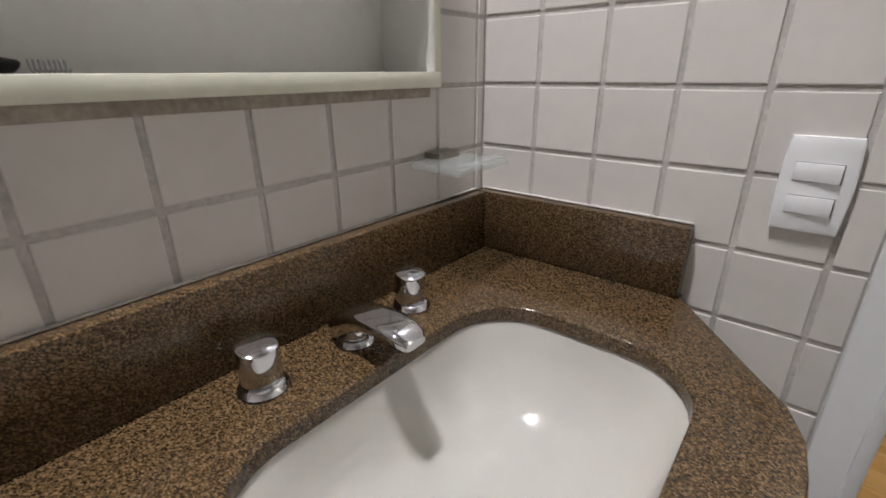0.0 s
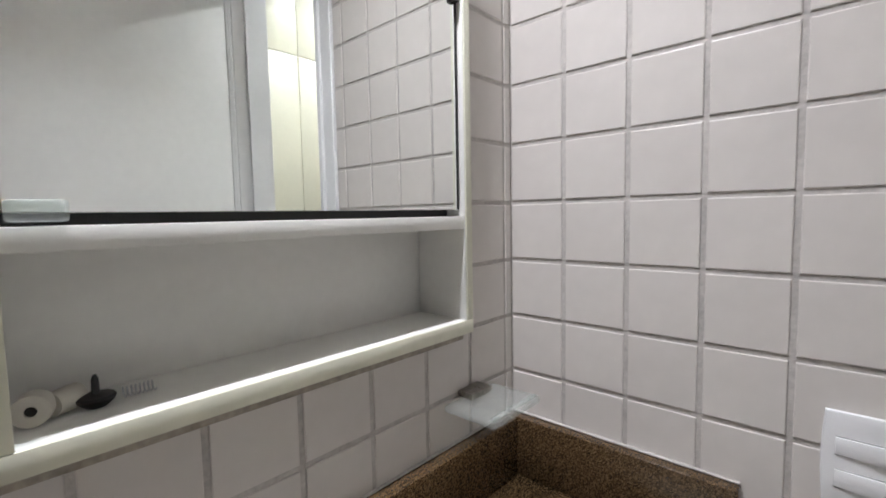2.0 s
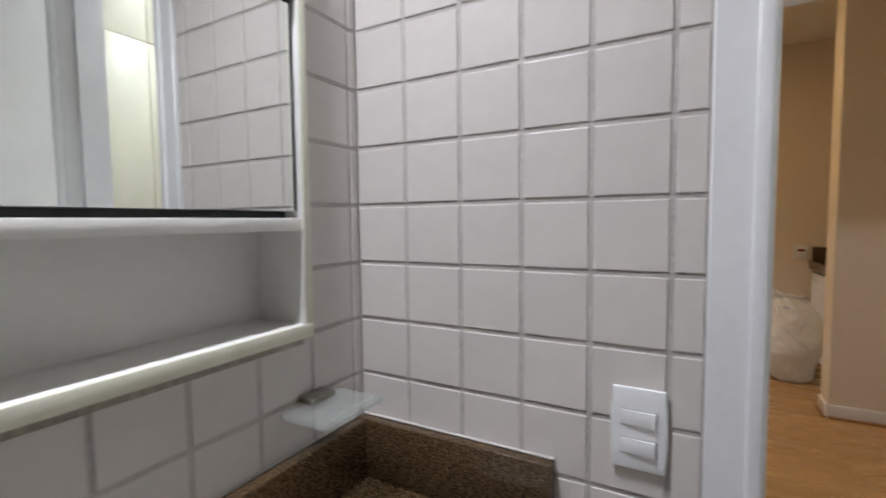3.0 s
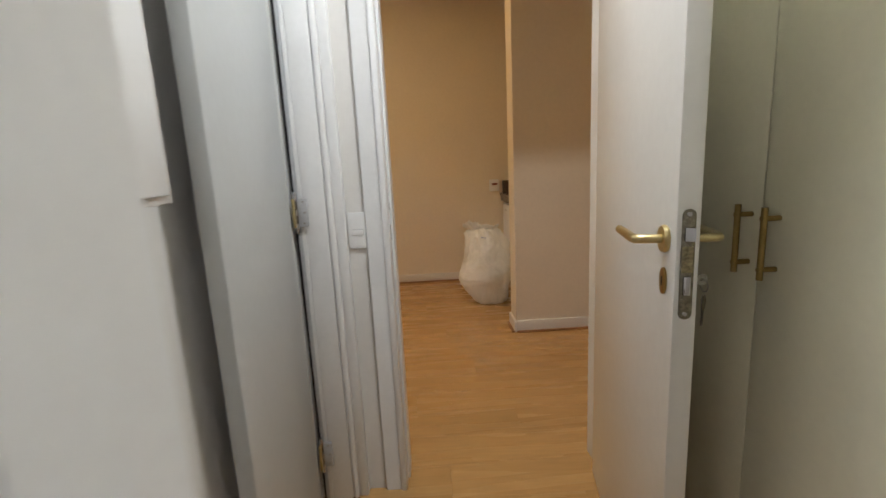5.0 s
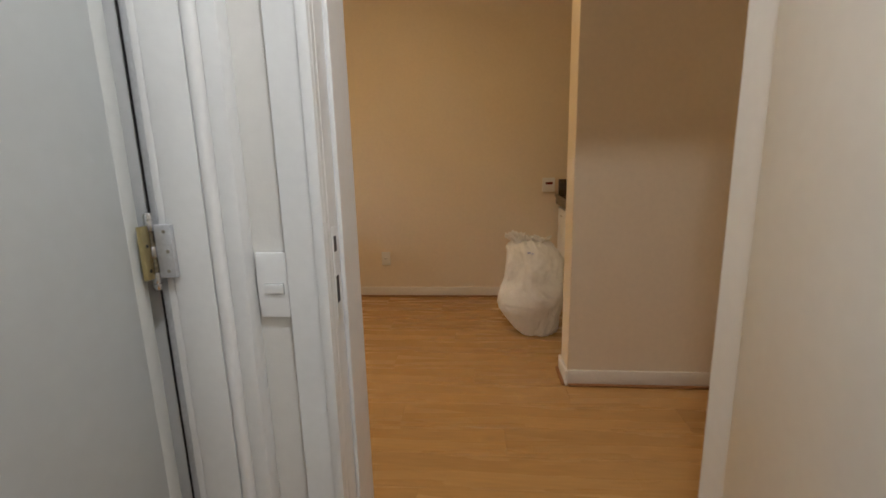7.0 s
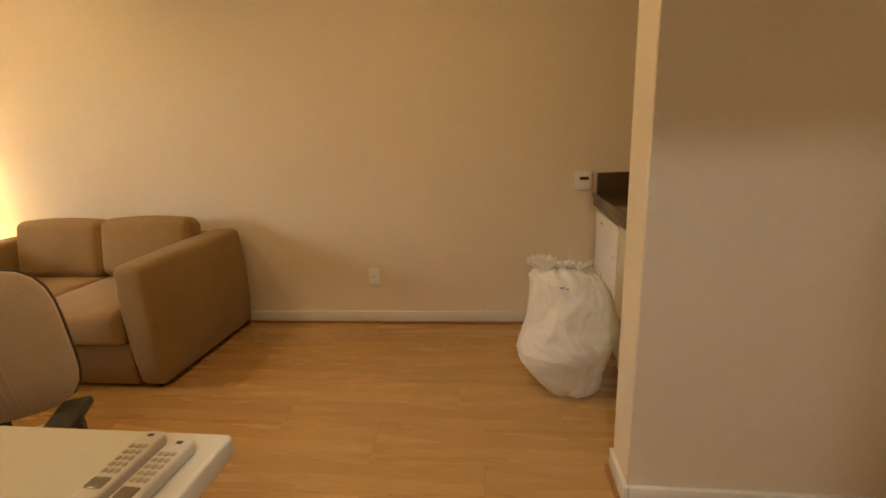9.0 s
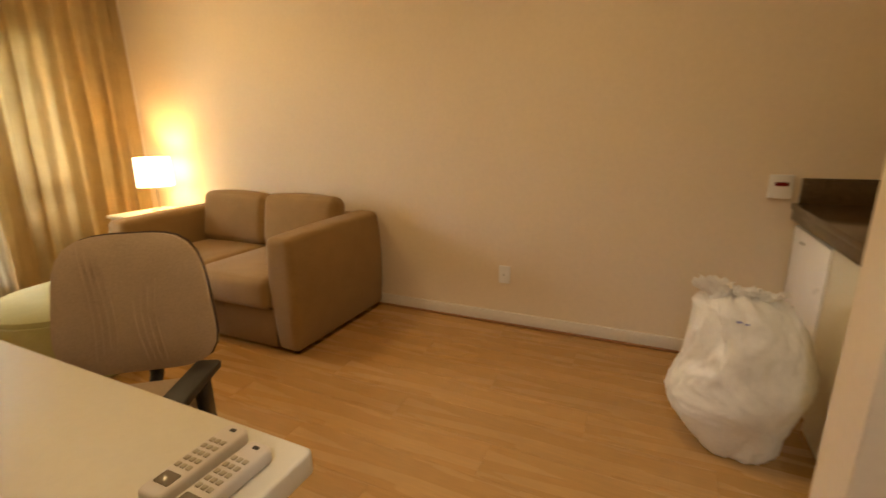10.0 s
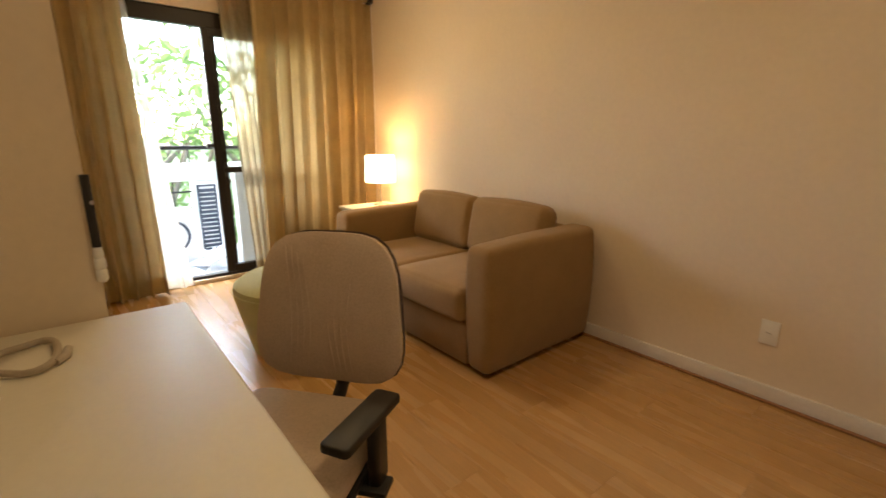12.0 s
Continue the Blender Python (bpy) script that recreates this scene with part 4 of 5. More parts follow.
# ---- office chair ----
CA = pose(-0.435, 2.325, 0, 0, 0, 38)  # local -y is the way the sitter faces
office = thing("office_chair", tuple(CA.translation), "taupe cloth office chair with black arms turned from the desk", "office chair")


def shield(hx, z0, z1, n=40):
    """The rounded, slightly tapering outline of a chair back."""
    pts = []
    for k in range(n):
        a = 2 * math.pi * k / n
        c, s = math.cos(a), math.sin(a)
        q = (abs(c) ** 4 + abs(s) ** 4) ** -0.25
        z = (z0 + z1) / 2 + (z1 - z0) / 2 * s * q
        w = hx * (1.0 - 0.19 * (z - z0) / (z1 - z0))
        pts.append((w * c * q, z))
    return pts


def padded(outline, depth, bend, puff, edge):
    """A cushion from an outline in x and z, bent round an upright axis; front towards -y."""
    bm = bmesh.new()
    n = len(outline)
    cz = sum(z for _, z in outline) / n
    rings = []
    for f, y in ((0.02, -puff), (0.3, -puff * 0.97), (0.6, -puff * 0.82), (0.85, -puff * 0.5), (0.96, -puff * 0.2), (1.0, 0.0), (1.0, depth * 0.6), (0.97, depth), (0.6, depth * 1.15), (0.02, depth * 1.2)):
        rings.append([bm.verts.new((x * f, y - bend * (x * f) ** 2, cz + (z - cz) * f)) for x, z in outline])
    for a, b2 in zip(rings, rings[1:]):
        for k in range(n):
            bm.faces.new((a[k], a[(k + 1) % n], b2[(k + 1) % n], b2[k]))
    bm.faces.new(rings[0])
    bm.faces.new(rings[-1][::-1])
    if edge:
        for v in bm.verts:
            v.co.y += 0.0035 * math.sin(v.co.x * 70 + 2.5 * math.sin(v.co.z * 9)) * noise.noise(v.co * 7) * (v.co.y < 0.01)
    return bm


back = part("backrest", moved(padded(shield(0.25, 0.49, 0.948), 0.03, 0.55, 0.028, True), CA @ pose(0, 0.235, 0) @ pose(0, 0, 0, -7)), CHAIR, office)
rim_pts = [Vector((x * 1.004, 0.034 - 0.55 * x * x, 0.719 + (z - 0.719) * 1.004)) for x, z in shield(0.25, 0.49, 0.948)]
M_back = CA @ pose(0, 0.235, 0) @ pose(0, 0, 0, -7)
part("piping", bm_tube([M_back @ p for p in rim_pts + rim_pts[:2]], 0.0034, 8), PIPING, back, "dark brown edge piping")
def seam_line(x, z0, z1, sway, turn):
    pts = []
    for k in range(17):
        z = z0 + (z1 - z0) * k / 16
        xx = x + sway * math.sin(turn + 3.4 * k / 16)
        f = max(abs(xx) / 0.23, abs(z - 0.7275) / 0.2375)
        puff = 0.028 * (1 - 0.42 * f ** 3 - 0.35 * f ** 9)
        pts.append(M_back @ Vector((xx, -puff - 0.55 * xx * xx + 0.0004, z)))
    return bm_tube(pts, [0.0006] + [0.0019] * 15 + [0.0006], 6)


for k in range(4):
    part("seam", seam_line(-0.125 + 0.02 * k, 0.54 + 0.02 * k, 0.92 - 0.015 * k, 0.012, 0.4 + 0.15 * k), CHAIR, back)
    part("seam", seam_line(0.015 + 0.021 * k, 0.525, 0.745 + 0.02 * k, 0.013, 2.2 + 0.2 * k), CHAIR, back)
seat = part("seat", moved(bm_prism(rounded(-0.005, 0, 0.228, 0.235, 0.09, 8), 0.415, 0.485, 0.028, 4), CA), CHAIR, office)
part("seat_pan", moved(bm_prism(rounded(0, 0, 0.225, 0.215, 0.09, 8), 0.39, 0.4148, 0.008), CA), BLACK, seat)
part("back_bar", moved(bm_tube([(0, 0.1, 0.385), (0, 0.33, 0.388), (0, 0.375, 0.43), (0, 0.385, 0.56), (0, 0.385, 0.7)], [0.022, 0.022, 0.022, 0.024, 0.026], 12), CA), BLACK, office)
for s in (-1, 1):
    arm = part("armrest", moved(bm_prism(rounded(0, 0, 0.0375, 0.123, 0.014, 6), 0.556, 0.579, 0.006, 3), CA @ pose(s * 0.23, 0.01, 0, 0, 0, -9.5 * s)), BLACK, office, "black plastic armrest")
    part("arm_post", moved(bm_prism(rounded(0, 0, 0.016, 0.034, 0.012, 4), 0.395, 0.5558, 0.004), CA @ pose(s * 0.254, 0.03, 0)), BLACK, arm)
    part("arm_foot", moved(bm_box(min(s * 0.15, s * 0.29), -0.022, 0.383, max(s * 0.15, s * 0.29), 0.042, 0.4, 0.005), CA), BLACK, arm)
part("gas_column", moved(bm_lathe([(0, 0.1), (0.028, 0.1), (0.028, 0.25), (0.016, 0.252), (0.016, 0.39), (0, 0.39)], 20), CA), BLACK, office)
hub = part("base_hub", moved(bm_lathe([(0, 0.07), (0.05, 0.07), (0.046, 0.11), (0.03, 0.13), (0, 0.13)], 20), CA), BLACK, office)
for k in range(5):
    R = CA @ pose(0, 0, 0, 0, 0, 72 * k + 20)
    part("base_arm", moved(bm_tube([(0.03, 0, 0.098), (0.16, 0, 0.088), (0.29, 0, 0.068)], [0.024, 0.02, 0.014], 10), R), BLACK, hub)
    wheel = part("caster", moved(bm_lathe([(0, -0.02), (0.022, -0.02), (0.025, -0.014), (0.025, 0.014), (0.022, 0.02), (0, 0.02)], 16), R @ pose(0.292, 0, 0.0255, 90, 0, 30)), BLACK, office)
    part("caster_pin", moved(bm_tube([(0.29, 0, 0.03), (0.29, 0, 0.07)], 0.007, 8), R), STEEL, wheel)

PX, PY = -1.95, 3.0
pouf = thing("pouf", (PX, PY, 0), "round pale green cloth pouf on the floor", "pouf")
pm = bm_lathe([(0, 0.0), (0.27, 0.0), (0.3, 0.015), (0.33, 0.12), (0.362, 0.28), (0.38, 0.36), (0.374, 0.405), (0.335, 0.432), (0.2, 0.448), (0, 0.452)], 48, (PX, PY, 0))
for v in pm.verts:
    v.co += 0.006 * noise.noise_vector(v.co * 5) * (v.co.z > 0.02)
part("cushion", pm, POUF, pouf)
part("seam", bm_tube([(PX + 0.381 * math.cos(2 * math.pi * k / 48), PY + 0.381 * math.sin(2 * math.pi * k / 48), 0.375) for k in range(49)], 0.004, 6), POUF, pouf)

# ---- desk ----
desk = thing("desk", (-0.23, 1.9, 0), "ivory laminate desk with a thick rounded edge", "desk")
part("desktop", bm_prism(rounded(-0.2265, 1.9045, 0.6345, 0.3285, 0.012, 4), 0.707, 0.75, 0.006, 3), DESK, desk)
for x in (-0.83, 0.12):
    part("side_panel", bm_box(x, 1.6, 0.0, x + 0.025, 2.1, 0.7068, 0.002), DESK, desk)
part("back_panel", bm_box(-0.8045, 1.6, 0.35, 0.1195, 1.618, 0.7066, 0.002), DESK, desk)


def handset(name, m, label):
    """A cordless telephone lying on its back, top end towards +y."""
    th = thing(name, tuple(m.translation), label, "telephone", "telephones on the desk")
    outline = [(x * (1.0 - 0.12 * math.sin(math.pi * (y / 0.16 + 0.5))), y) for x, y in rounded(0, 0, 0.0245, 0.08, 0.014, 6)]
    case = part("case", moved(bm_prism(outline, 0, 0.024, 0.006, 3), m), PHONE, th)
    part("screen", moved(bm_prism(rounded(0, -0.047, 0.0155, 0.0115, 0.003), 0.0238, 0.0252, 0.0006), m), SCREEN, th, "dark grey display")
    part("earpiece", moved(bm_prism(rounded(0, 0.066, 0.006, 0.0035, 0.002), 0.0238, 0.0247, 0.0003), m), BLACK, th)
    for r in range(5):
        for c in range(3):
            part("key", moved(bm_box(-0.0155 + 0.0115 * c, -0.026 + 0.0145 * r, 0.0236, -0.0155 + 0.0115 * c + 0.008, -0.026 + 0.0145 * r + 0.0085, 0.0262, 0.001), m), KEYPAD, case)
    return th


handset("cordless_telephone", pose(0.281, 2.124, 0.7502, 0, 0, 1), "grey-white cordless telephone lying on the desk")
handset("cordless_telephone", pose(0.3465, 2.108, 0.7502, 0, 0, -1), "grey-white cordless telephone lying at the desk corner")
loop = [(-0.655 + (0.083 + 0.012 * math.sin(3 * a)) * math.cos(a), 1.897 + (0.062 + 0.01 * math.cos(2 * a)) * math.sin(a), 0.758 + 0.004 * abs(math.sin(2 * a))) for a in (0.25 * k for k in range(48))]
cord = thing("coiled_cord", (-0.655, 1.897, 0.75), "beige cord coiled on the desk", "cord")
part("cord", bm_tube(loop, 0.007, 8), CORD, cord)
part("cord_end", bm_tube([(-0.59, 1.945, 0.759), (-0.615, 1.963, 0.76), (-0.655, 1.966, 0.76)], [0.008, 0.0095, 0.008], 10), CORD, cord)

wand = thing("wall_rod", (-0.86, 2.045, 0.9), "short dark rod with a cream grip on the wall end", "rod")
part("rod", bm_tube([(-0.864, 2.052, 0.94), (-0.864, 2.052, 1.125)], 0.0105, 12), BLACK, wand)
part("clip", bm_tube([(-0.872, 2.05, 1.055), (-0.855, 2.058, 1.055)], 0.006, 10), CHROME, wand)
part("grip", bm_lathe([(0, 0), (0.009, 0), (0.013, 0.006), (0.013, 0.03), (0.0105, 0.034), (0.013, 0.038), (0.013, 0.06), (0.0105, 0.064), (0.012, 0.07), (0.01, 0.092), (0, 0.094)], 16, (-0.8635, 2.052, 0.846)), PLASTIC, wand, "cream ribbed grip")

# ---- rubbish bag ----
bag = thing("rubbish_bag", (1.22, 3.64, 0), "full white plastic rubbish bag tied at the top", "bag")
bm = bmesh.new()
prof = ((0.0, 0.09, 0.036), (0.004, 0.125, 0.036), (0.03, 0.148, 0.03), (0.075, 0.172, 0.02), (0.125, 0.194, 0.004), (0.18, 0.214, -0.008), (0.229, 0.226, -0.006), (0.29, 0.23, 0.008), (0.353, 0.226, 0.018), (0.44, 0.21, 0.026), (0.51, 0.19, 0.02), (0.573, 0.162, -0.002), (0.615, 0.138, -0.02), (0.638, 0.112, -0.032), (0.646, 0.06, -0.036), (0.648, 0.02, -0.038))
NB = 200
rings = []
dense = []
for (z0, r0, o0), (z1, r1, o1) in zip(prof, prof[1:]):
    for k in range(7):
        f = k / 7
        dense.append((z0 + (z1 - z0) * f, r0 + (r1 - r0) * f, o0 + (o1 - o0) * f))
dense.append(prof[-1])


def ridge(v):
    """Soft-topped creases, as in a stretched plastic skin."""
    return 1 - math.sqrt(noise.noise(v) ** 2 + 0.012)


for z, r, off in dense:
    ring = []
    for k in range(NB):
        a = 2 * math.pi * k / NB
        c, sn = math.cos(a), math.sin(a)
        p = Vector((c, sn, z * 4.0))
        twist = a + 0.9 * noise.noise(p * 0.8)
        q = Vector((2.2 * math.cos(twist), 2.2 * math.sin(twist), z * 5.5))
        lump = 0.018 * noise.noise(p * 1.1) + 0.012 * noise.noise(p * 2.3 + Vector((5, 1, 0)))
        crease = 0.018 * (ridge(q * 0.9) - 0.8) + 0.017 * (ridge(q * 2.1 + Vector((4, 0, 2))) - 0.8) + 0.009 * (ridge(q * 4.6) - 0.8)
        gather = 0.008 * math.sin(a * 13 + 4 * noise.noise(p)) * max(0, (z - 0.48) / 0.17)
        rr = max(r + (lump + crease) * min(1, r / 0.12) + gather, 0.015)
        lift = 0.03 * max(0, (z - 0.6) / 0.05) * noise.noise(p * 3 + Vector((7, 0, 0)))
        ring.append(bm.verts.new((1.215 + off + rr * c, 3.64 + 0.86 * rr * sn, max(z + lift, 0.0))))
    rings.append(ring)
for a, b2 in zip(rings, rings[1:]):
    for k in range(NB):
        bm.faces.new((a[k], a[(k + 1) % NB], b2[(k + 1) % NB], b2[k]))
bm.faces.new(rings[0][::-1])
bm.faces.new(rings[-1])
sack = part("sack", bm, BAG, bag)
sack.data.set_sharp_from_angle(angle=math.pi)


def tied_end(at, lean, size, seed):
    """A crumpled, flaring end of the bag above its knot."""
    tuft = bmesh.new()
    n, rows = 72, 12
    sheet = []
    for j in range(rows + 1):
        f = j / rows
        ring = []
        for k in range(n):
            a = 2 * math.pi * k / n
            d = Vector((math.cos(a), math.sin(a), 2.5 * f + seed))
            rad = size * (0.75 - 0.25 * math.sin(math.pi * min(f * 1.6, 1)) + 0.62 * f ** 1.4)
            rad *= 1 + 0.4 * f * math.sin(7 * a + seed) * noise.noise(d * 1.4) + 0.45 * f * noise.noise(d * 2.6) + 0.12 * math.sin(17 * a + 3 * f)
            up = size * (1.5 * f + 0.75 * f * noise.noise(Vector((1.5 * math.cos(a), 1.5 * math.sin(a), seed + 9))) + 0.2 * f * math.sin(9 * a))
            ring.append(tuft.verts.new((rad * math.cos(a) + lean * f * f, 0.6 * rad * math.sin(a), up)))
        sheet.append(ring)
    for a, b2 in zip(sheet, sheet[1:]):
        for k in range(n):
            tuft.faces.new((a[k], a[(k + 1) % n], b2[(k + 1) % n], b2[k]))
    ob = part("tied_end", moved(tuft, Matrix.Translation(Vector(at))), BAG, bag)
    ob.data.set_sharp_from_angle(angle=math.pi)


tied_end((1.115, 3.6, 0.622), -0.02, 0.046, 1.0)
tied_end((1.19, 3.585, 0.632), 0.01, 0.03, 4.0)
tied_end((1.25, 3.61, 0.612), 0.03, 0.036, 7.0)
part("printed_mark", moved(bm_boxes((-0.02, -0.004, 0, -0.002, 0.004, 0.001), (0.004, -0.009, 0, 0.018, -0.003, 0.001)), pose(1.185, 3.488, 0.585, 62, 0, 8)), MARK, bag, "small faded blue printed mark")

# ---- kitchenette ----
kit = thing("kitchen_counter", (1.8, 3.8, 0.8), "dark brown granite kitchenette worktop with backsplash", "worktop")
part("worktop", bm_box(1.47, 3.1, 0.85, 2.108, 4.4, 0.88, 0.004), GRANITE, kit)
part("backsplash", bm_box(1.5, 4.402, 0.85, 2.108, 4.4295, 0.995, 0.003), GRANITE, kit)
part("apron", bm_box(1.478, 3.1, 0.8, 1.498, 4.4, 0.8497, 0.003), GRANITE, kit)
fridge = thing("small_fridge", (1.8, 4.12, 0), "small white fridge under the dark worktop", "fridge")
part("body", bm_box(1.545, 3.88, 0.02, 2.09, 4.395, 0.78, 0.006), PLASTIC, fridge)
part("door", bm_box(1.497, 3.88, 0.05, 1.544, 4.395, 0.775, 0.008), PLASTIC, fridge)
part("badge", bm_box(1.4945, 4.2, 0.715, 1.4968, 4.26, 0.724), STEEL, fridge)
for y in (3.93, 4.34):
    for x in (1.6, 2.04):
        part("foot", bm_lathe([(0, 0), (0.018, 0), (0.018, 0.0205), (0, 0.0205)], 12, (x, y, 0)), BLACK, fridge)
kcab = thing("base_cabinet", (1.8, 3.5, 0), "cream kitchenette base cabinet", "cabinet")
part("body", bm_box(1.52, 3.1, 0.0, 2.1, 3.87, 0.7995, 0.002), CUPBOARD, kcab)
part("door", bm_box(1.5, 3.105, 0.08, 1.5195, 3.865, 0.79, 0.002), CUPBOARD, kcab)
tap = thing("kitchen_tap", (1.95, 3.75, 0.88), "small chrome kitchen tap on the worktop", "tap")
part("spout", bm_tube([(1.95, 3.75, 0.88), (1.95, 3.75, 1.0), (1.93, 3.75, 1.04), (1.88, 3.75, 1.05), (1.83, 3.75, 1.03), (1.82, 3.75, 1.0)], 0.009, 12), CHROME, tap)

# ---- balcony door, curtains ----
win = thing("window_1", (-3.67, 3.05, 0), "dark bronze aluminium sliding balcony door, glazed", "window", kind="structure")
X0, X1 = -3.705, -3.635
part("window_frame", bm_boxes((X0, WY0, 2.085, X1, WY1, WZ1), (X0, WY0, 0.03, X1, WY0 + 0.06, 2.0848), (X0, WY1 - 0.06, 0.03, X1, WY1, 2.0848), bev=0.003), ALU, win)
part("threshold", bm_boxes((X0, WY0 + 0.061, 0.0305, X1, WY1 - 0.061, 0.055), bev=0.003), ALU, win)


def sash(y0, y1, x, mid_rail):
    s = part("sash", bm_boxes((x - 0.014, y0, 0.056, x + 0.014, y0 + 0.06, 2.084), (x - 0.014, y1 - 0.06, 0.056, x + 0.014, y1, 2.084),
                              (x - 0.0135, y0 + 0.0605, 2.03, x + 0.0135, y1 - 0.0605, 2.0838), (x - 0.0135, y0 + 0.0605, 0.0563, x + 0.0135, y1 - 0.0605, 0.115), bev=0.002), ALU, win)
    if mid_rail:
        part("mid_rail", bm_box(x - 0.013, y0 + 0.0606, 0.935, x + 0.013, y1 - 0.0606, 0.985, 0.002), ALU, s)
        part("pane", bm_box(x - 0.003, y0 + 0.061, 0.9855, x + 0.003, y1 - 0.061, 2.029), GLASS, s).visible_shadow = False
        part("pane", bm_box(x - 0.003, y0 + 0.061, 0.1155, x + 0.003, y1 - 0.061, 0.934), GLASS, s).visible_shadow = False
    else:
        part("pane", bm_box(x - 0.003, y0 + 0.061, 0.1155, x + 0.003, y1 - 0.061, 2.029), GLASS, s).visible_shadow = False
    return s


sash(3.03, 3.955, -3.688, True)
s_open = sash(2.985, 3.9, -3.652, True)
part("pull_knob", moved(bm_lathe([(0, 0), (0.02, 0), (0.02, 0.008), (0.012, 0.02), (0.024, 0.035), (0.02, 0.05), (0, 0.052)], 18), pose(-3.655, 2.984, 1.165, 90)), BLACK, s_open, "black pull knob")


def drape(name, runs, x, z0, z1, depth, waves, material, label, seed=0):
    """A hanging cloth in folds. runs: y at the top and foot of its two edges."""
    (t0, t1), (f0, f1) = runs
    nu, nv = int(waves * 14), 28

    def sheet(v0, v1, n, dx):
        bm, grid = bmesh.new(), []
        for j in range(n + 1):
            grid.append([bm.verts.new(p) for p in fold_row(v0 + (v1 - v0) * j / n, dx)])
        for a, b2 in zip(grid, grid[1:]):
            for i in range(nu):
                bm.faces.new((a[i], a[i + 1], b2[i + 1], b2[i]))
        return bm

    def fold_row(v, dx):
        row = []
        for i in range(nu + 1):
            u = i / nu
            ph = 2 * math.pi * waves * u + 1.3 * noise.noise(Vector((u * 4 + seed, v * 0.8, 0))) + 0.5 * math.sin(5 * u + seed)
            amp = depth * (0.6 + 0.4 * v) * (0.65 + 0.9 * abs(noise.noise(Vector((u * waves * 0.7, 3 + seed, 0.25 * v)))))
            y = (t0 + (t1 - t0) * u) * (1 - v) + (f0 + (f1 - f0) * u) * v
            fold = math.copysign(abs(math.sin(ph)) ** 0.7, math.sin(ph))
            fine = 0.16 * math.sin(3.3 * ph + 2 * noise.noise(Vector((u * 9, v * 1.5, seed)))) + 0.25 * noise.noise(Vector((u * waves * 2.1, v * 1.1, seed + 4)))
            row.append((x + dx + amp * (fold + fine), y + 0.45 * amp * math.cos(ph), z1 + (z0 - z1) * v))
        return row

    th = thing(name, (x, (t0 + t1) / 2, z0), label, "curtain", "curtains at the balcony door")
    part("cloth", sheet(0, 1, nv, 0), material, th)
    part("hem", sheet(0.945, 0.999, 3, -0.004), material, th, "doubled hem")
    header = bm_box(x - 0.018, min(t0, t1), z1 - 0.002, x + 0.018, max(t0, t1), z1 + 0.03, 0.004)
    part("heading", header, material, th)
    return th


drape("curtain", ((3.31, 4.405), (3.24, 4.36)), -3.43, 0.02, 2.455, 0.08, 8.0, CURTAIN, "ochre curtain hanging in deep folds beside the lamp", seed=1)
drape("curtain", ((2.07, 2.43), (2.07, 2.47)), -3.42, 0.02, 2.455, 0.065, 4.2, CURTAIN, "ochre curtain gathered at the wall end", seed=5)
drape("sheer_curtain", ((3.09, 3.45), (3.19, 3.5)), -3.52, 0.02, 2.455, 0.03, 6, BEIGE_GAUZE, "thin beige gauze curtain behind the ochre one", seed=9)
drape("sheer_curtain", ((2.1, 2.46), (2.1, 2.68)), -3.52, 0.02, 2.455, 0.03, 5, SHEER, "thin white gauze curtain drawn aside", seed=12)
rail = thing("curtain_rail", (-3.46, 3.2, 2.49), "white double curtain rail under the ceiling", "curtain rail")
part("track", bm_boxes((-3.44, 2.06, 2.486, -3.4, 4.42, 2.4995), (-3.54, 2.06, 2.486, -3.5, 4.42, 2.4995), bev=0.002), PLASTIC, rail)
part("end_bracket", bm_box(-3.445, 4.385, 2.44, -3.385, 4.428, 2.485, 0.004), BLACK, rail, "black end bracket")
part("pull_cord", bm_tube([(-3.38, 4.40, 2.44), (-3.375, 4.405, 1.6), (-3.38, 4.4, 0.9)], 0.003, 6), PLASTIC, rail)

# ---- balcony ----
structure("balcony_floor", bm_boxes((-5.15, 1.2, -0.12, -3.721, 5.2, -0.02)), CONCRETE, "pale balcony floor", "floor")
structure("balcony_beam", bm_boxes((-5.1, 1.2, 0.78, -4.93, 5.2, 0.965), bev=0.006), CONCRETE, "white painted concrete balcony beam", "parapet")
structure("balcony_column", bm_boxes((-5.1, 3.02, -0.02, -4.86, 3.36, 0.779), bev=0.006), CONCRETE, "white painted balcony column", "column")
structure("balcony_low_wall", bm_boxes((-4.05, 3.2, -0.02, -3.93, 4.4, 0.93), bev=0.006), CONCRETE, "low white wall outside the balcony door", "parapet")
structure("balcony_ceiling", bm_boxes((-5.15, 1.2, 2.45, -3.721, 5.2, 2.6)), CONCRETE, "white slab over the balcony", "ceiling")
railing = thing("balcony_railing", (-5.0, 3.2, 0.965), "dark metal handrail on short posts", "railing")
part("handrail", bm_tube([(-5.0, 1.2, 1.13), (-5.0, 5.2, 1.13)], 0.022, 12), ALU, railing)
for k in range(14):
    part("post", bm_tube([(-5.0, 1.35 + 0.28 * k, 0.963), (-5.0, 1.35 + 0.28 * k, 1.115)], 0.009, 8), ALU, railing)
lower = thing("balcony_balustrade", (-5.0, 2.1, -0.02), "dark metal balusters under the beam", "railing")
for k in range(12):
    part("baluster", bm_tube([(-5.0, 1.3 + 0.14 * k, -0.0205), (-5.0, 1.3 + 0.14 * k, 0.781)], 0.008, 8), ALU, lower)
part("cross_rail", bm_tube([(-5.0, 1.25, 0.66), (-5.0, 3.02, 0.66)], 0.01, 8), ALU, lower)
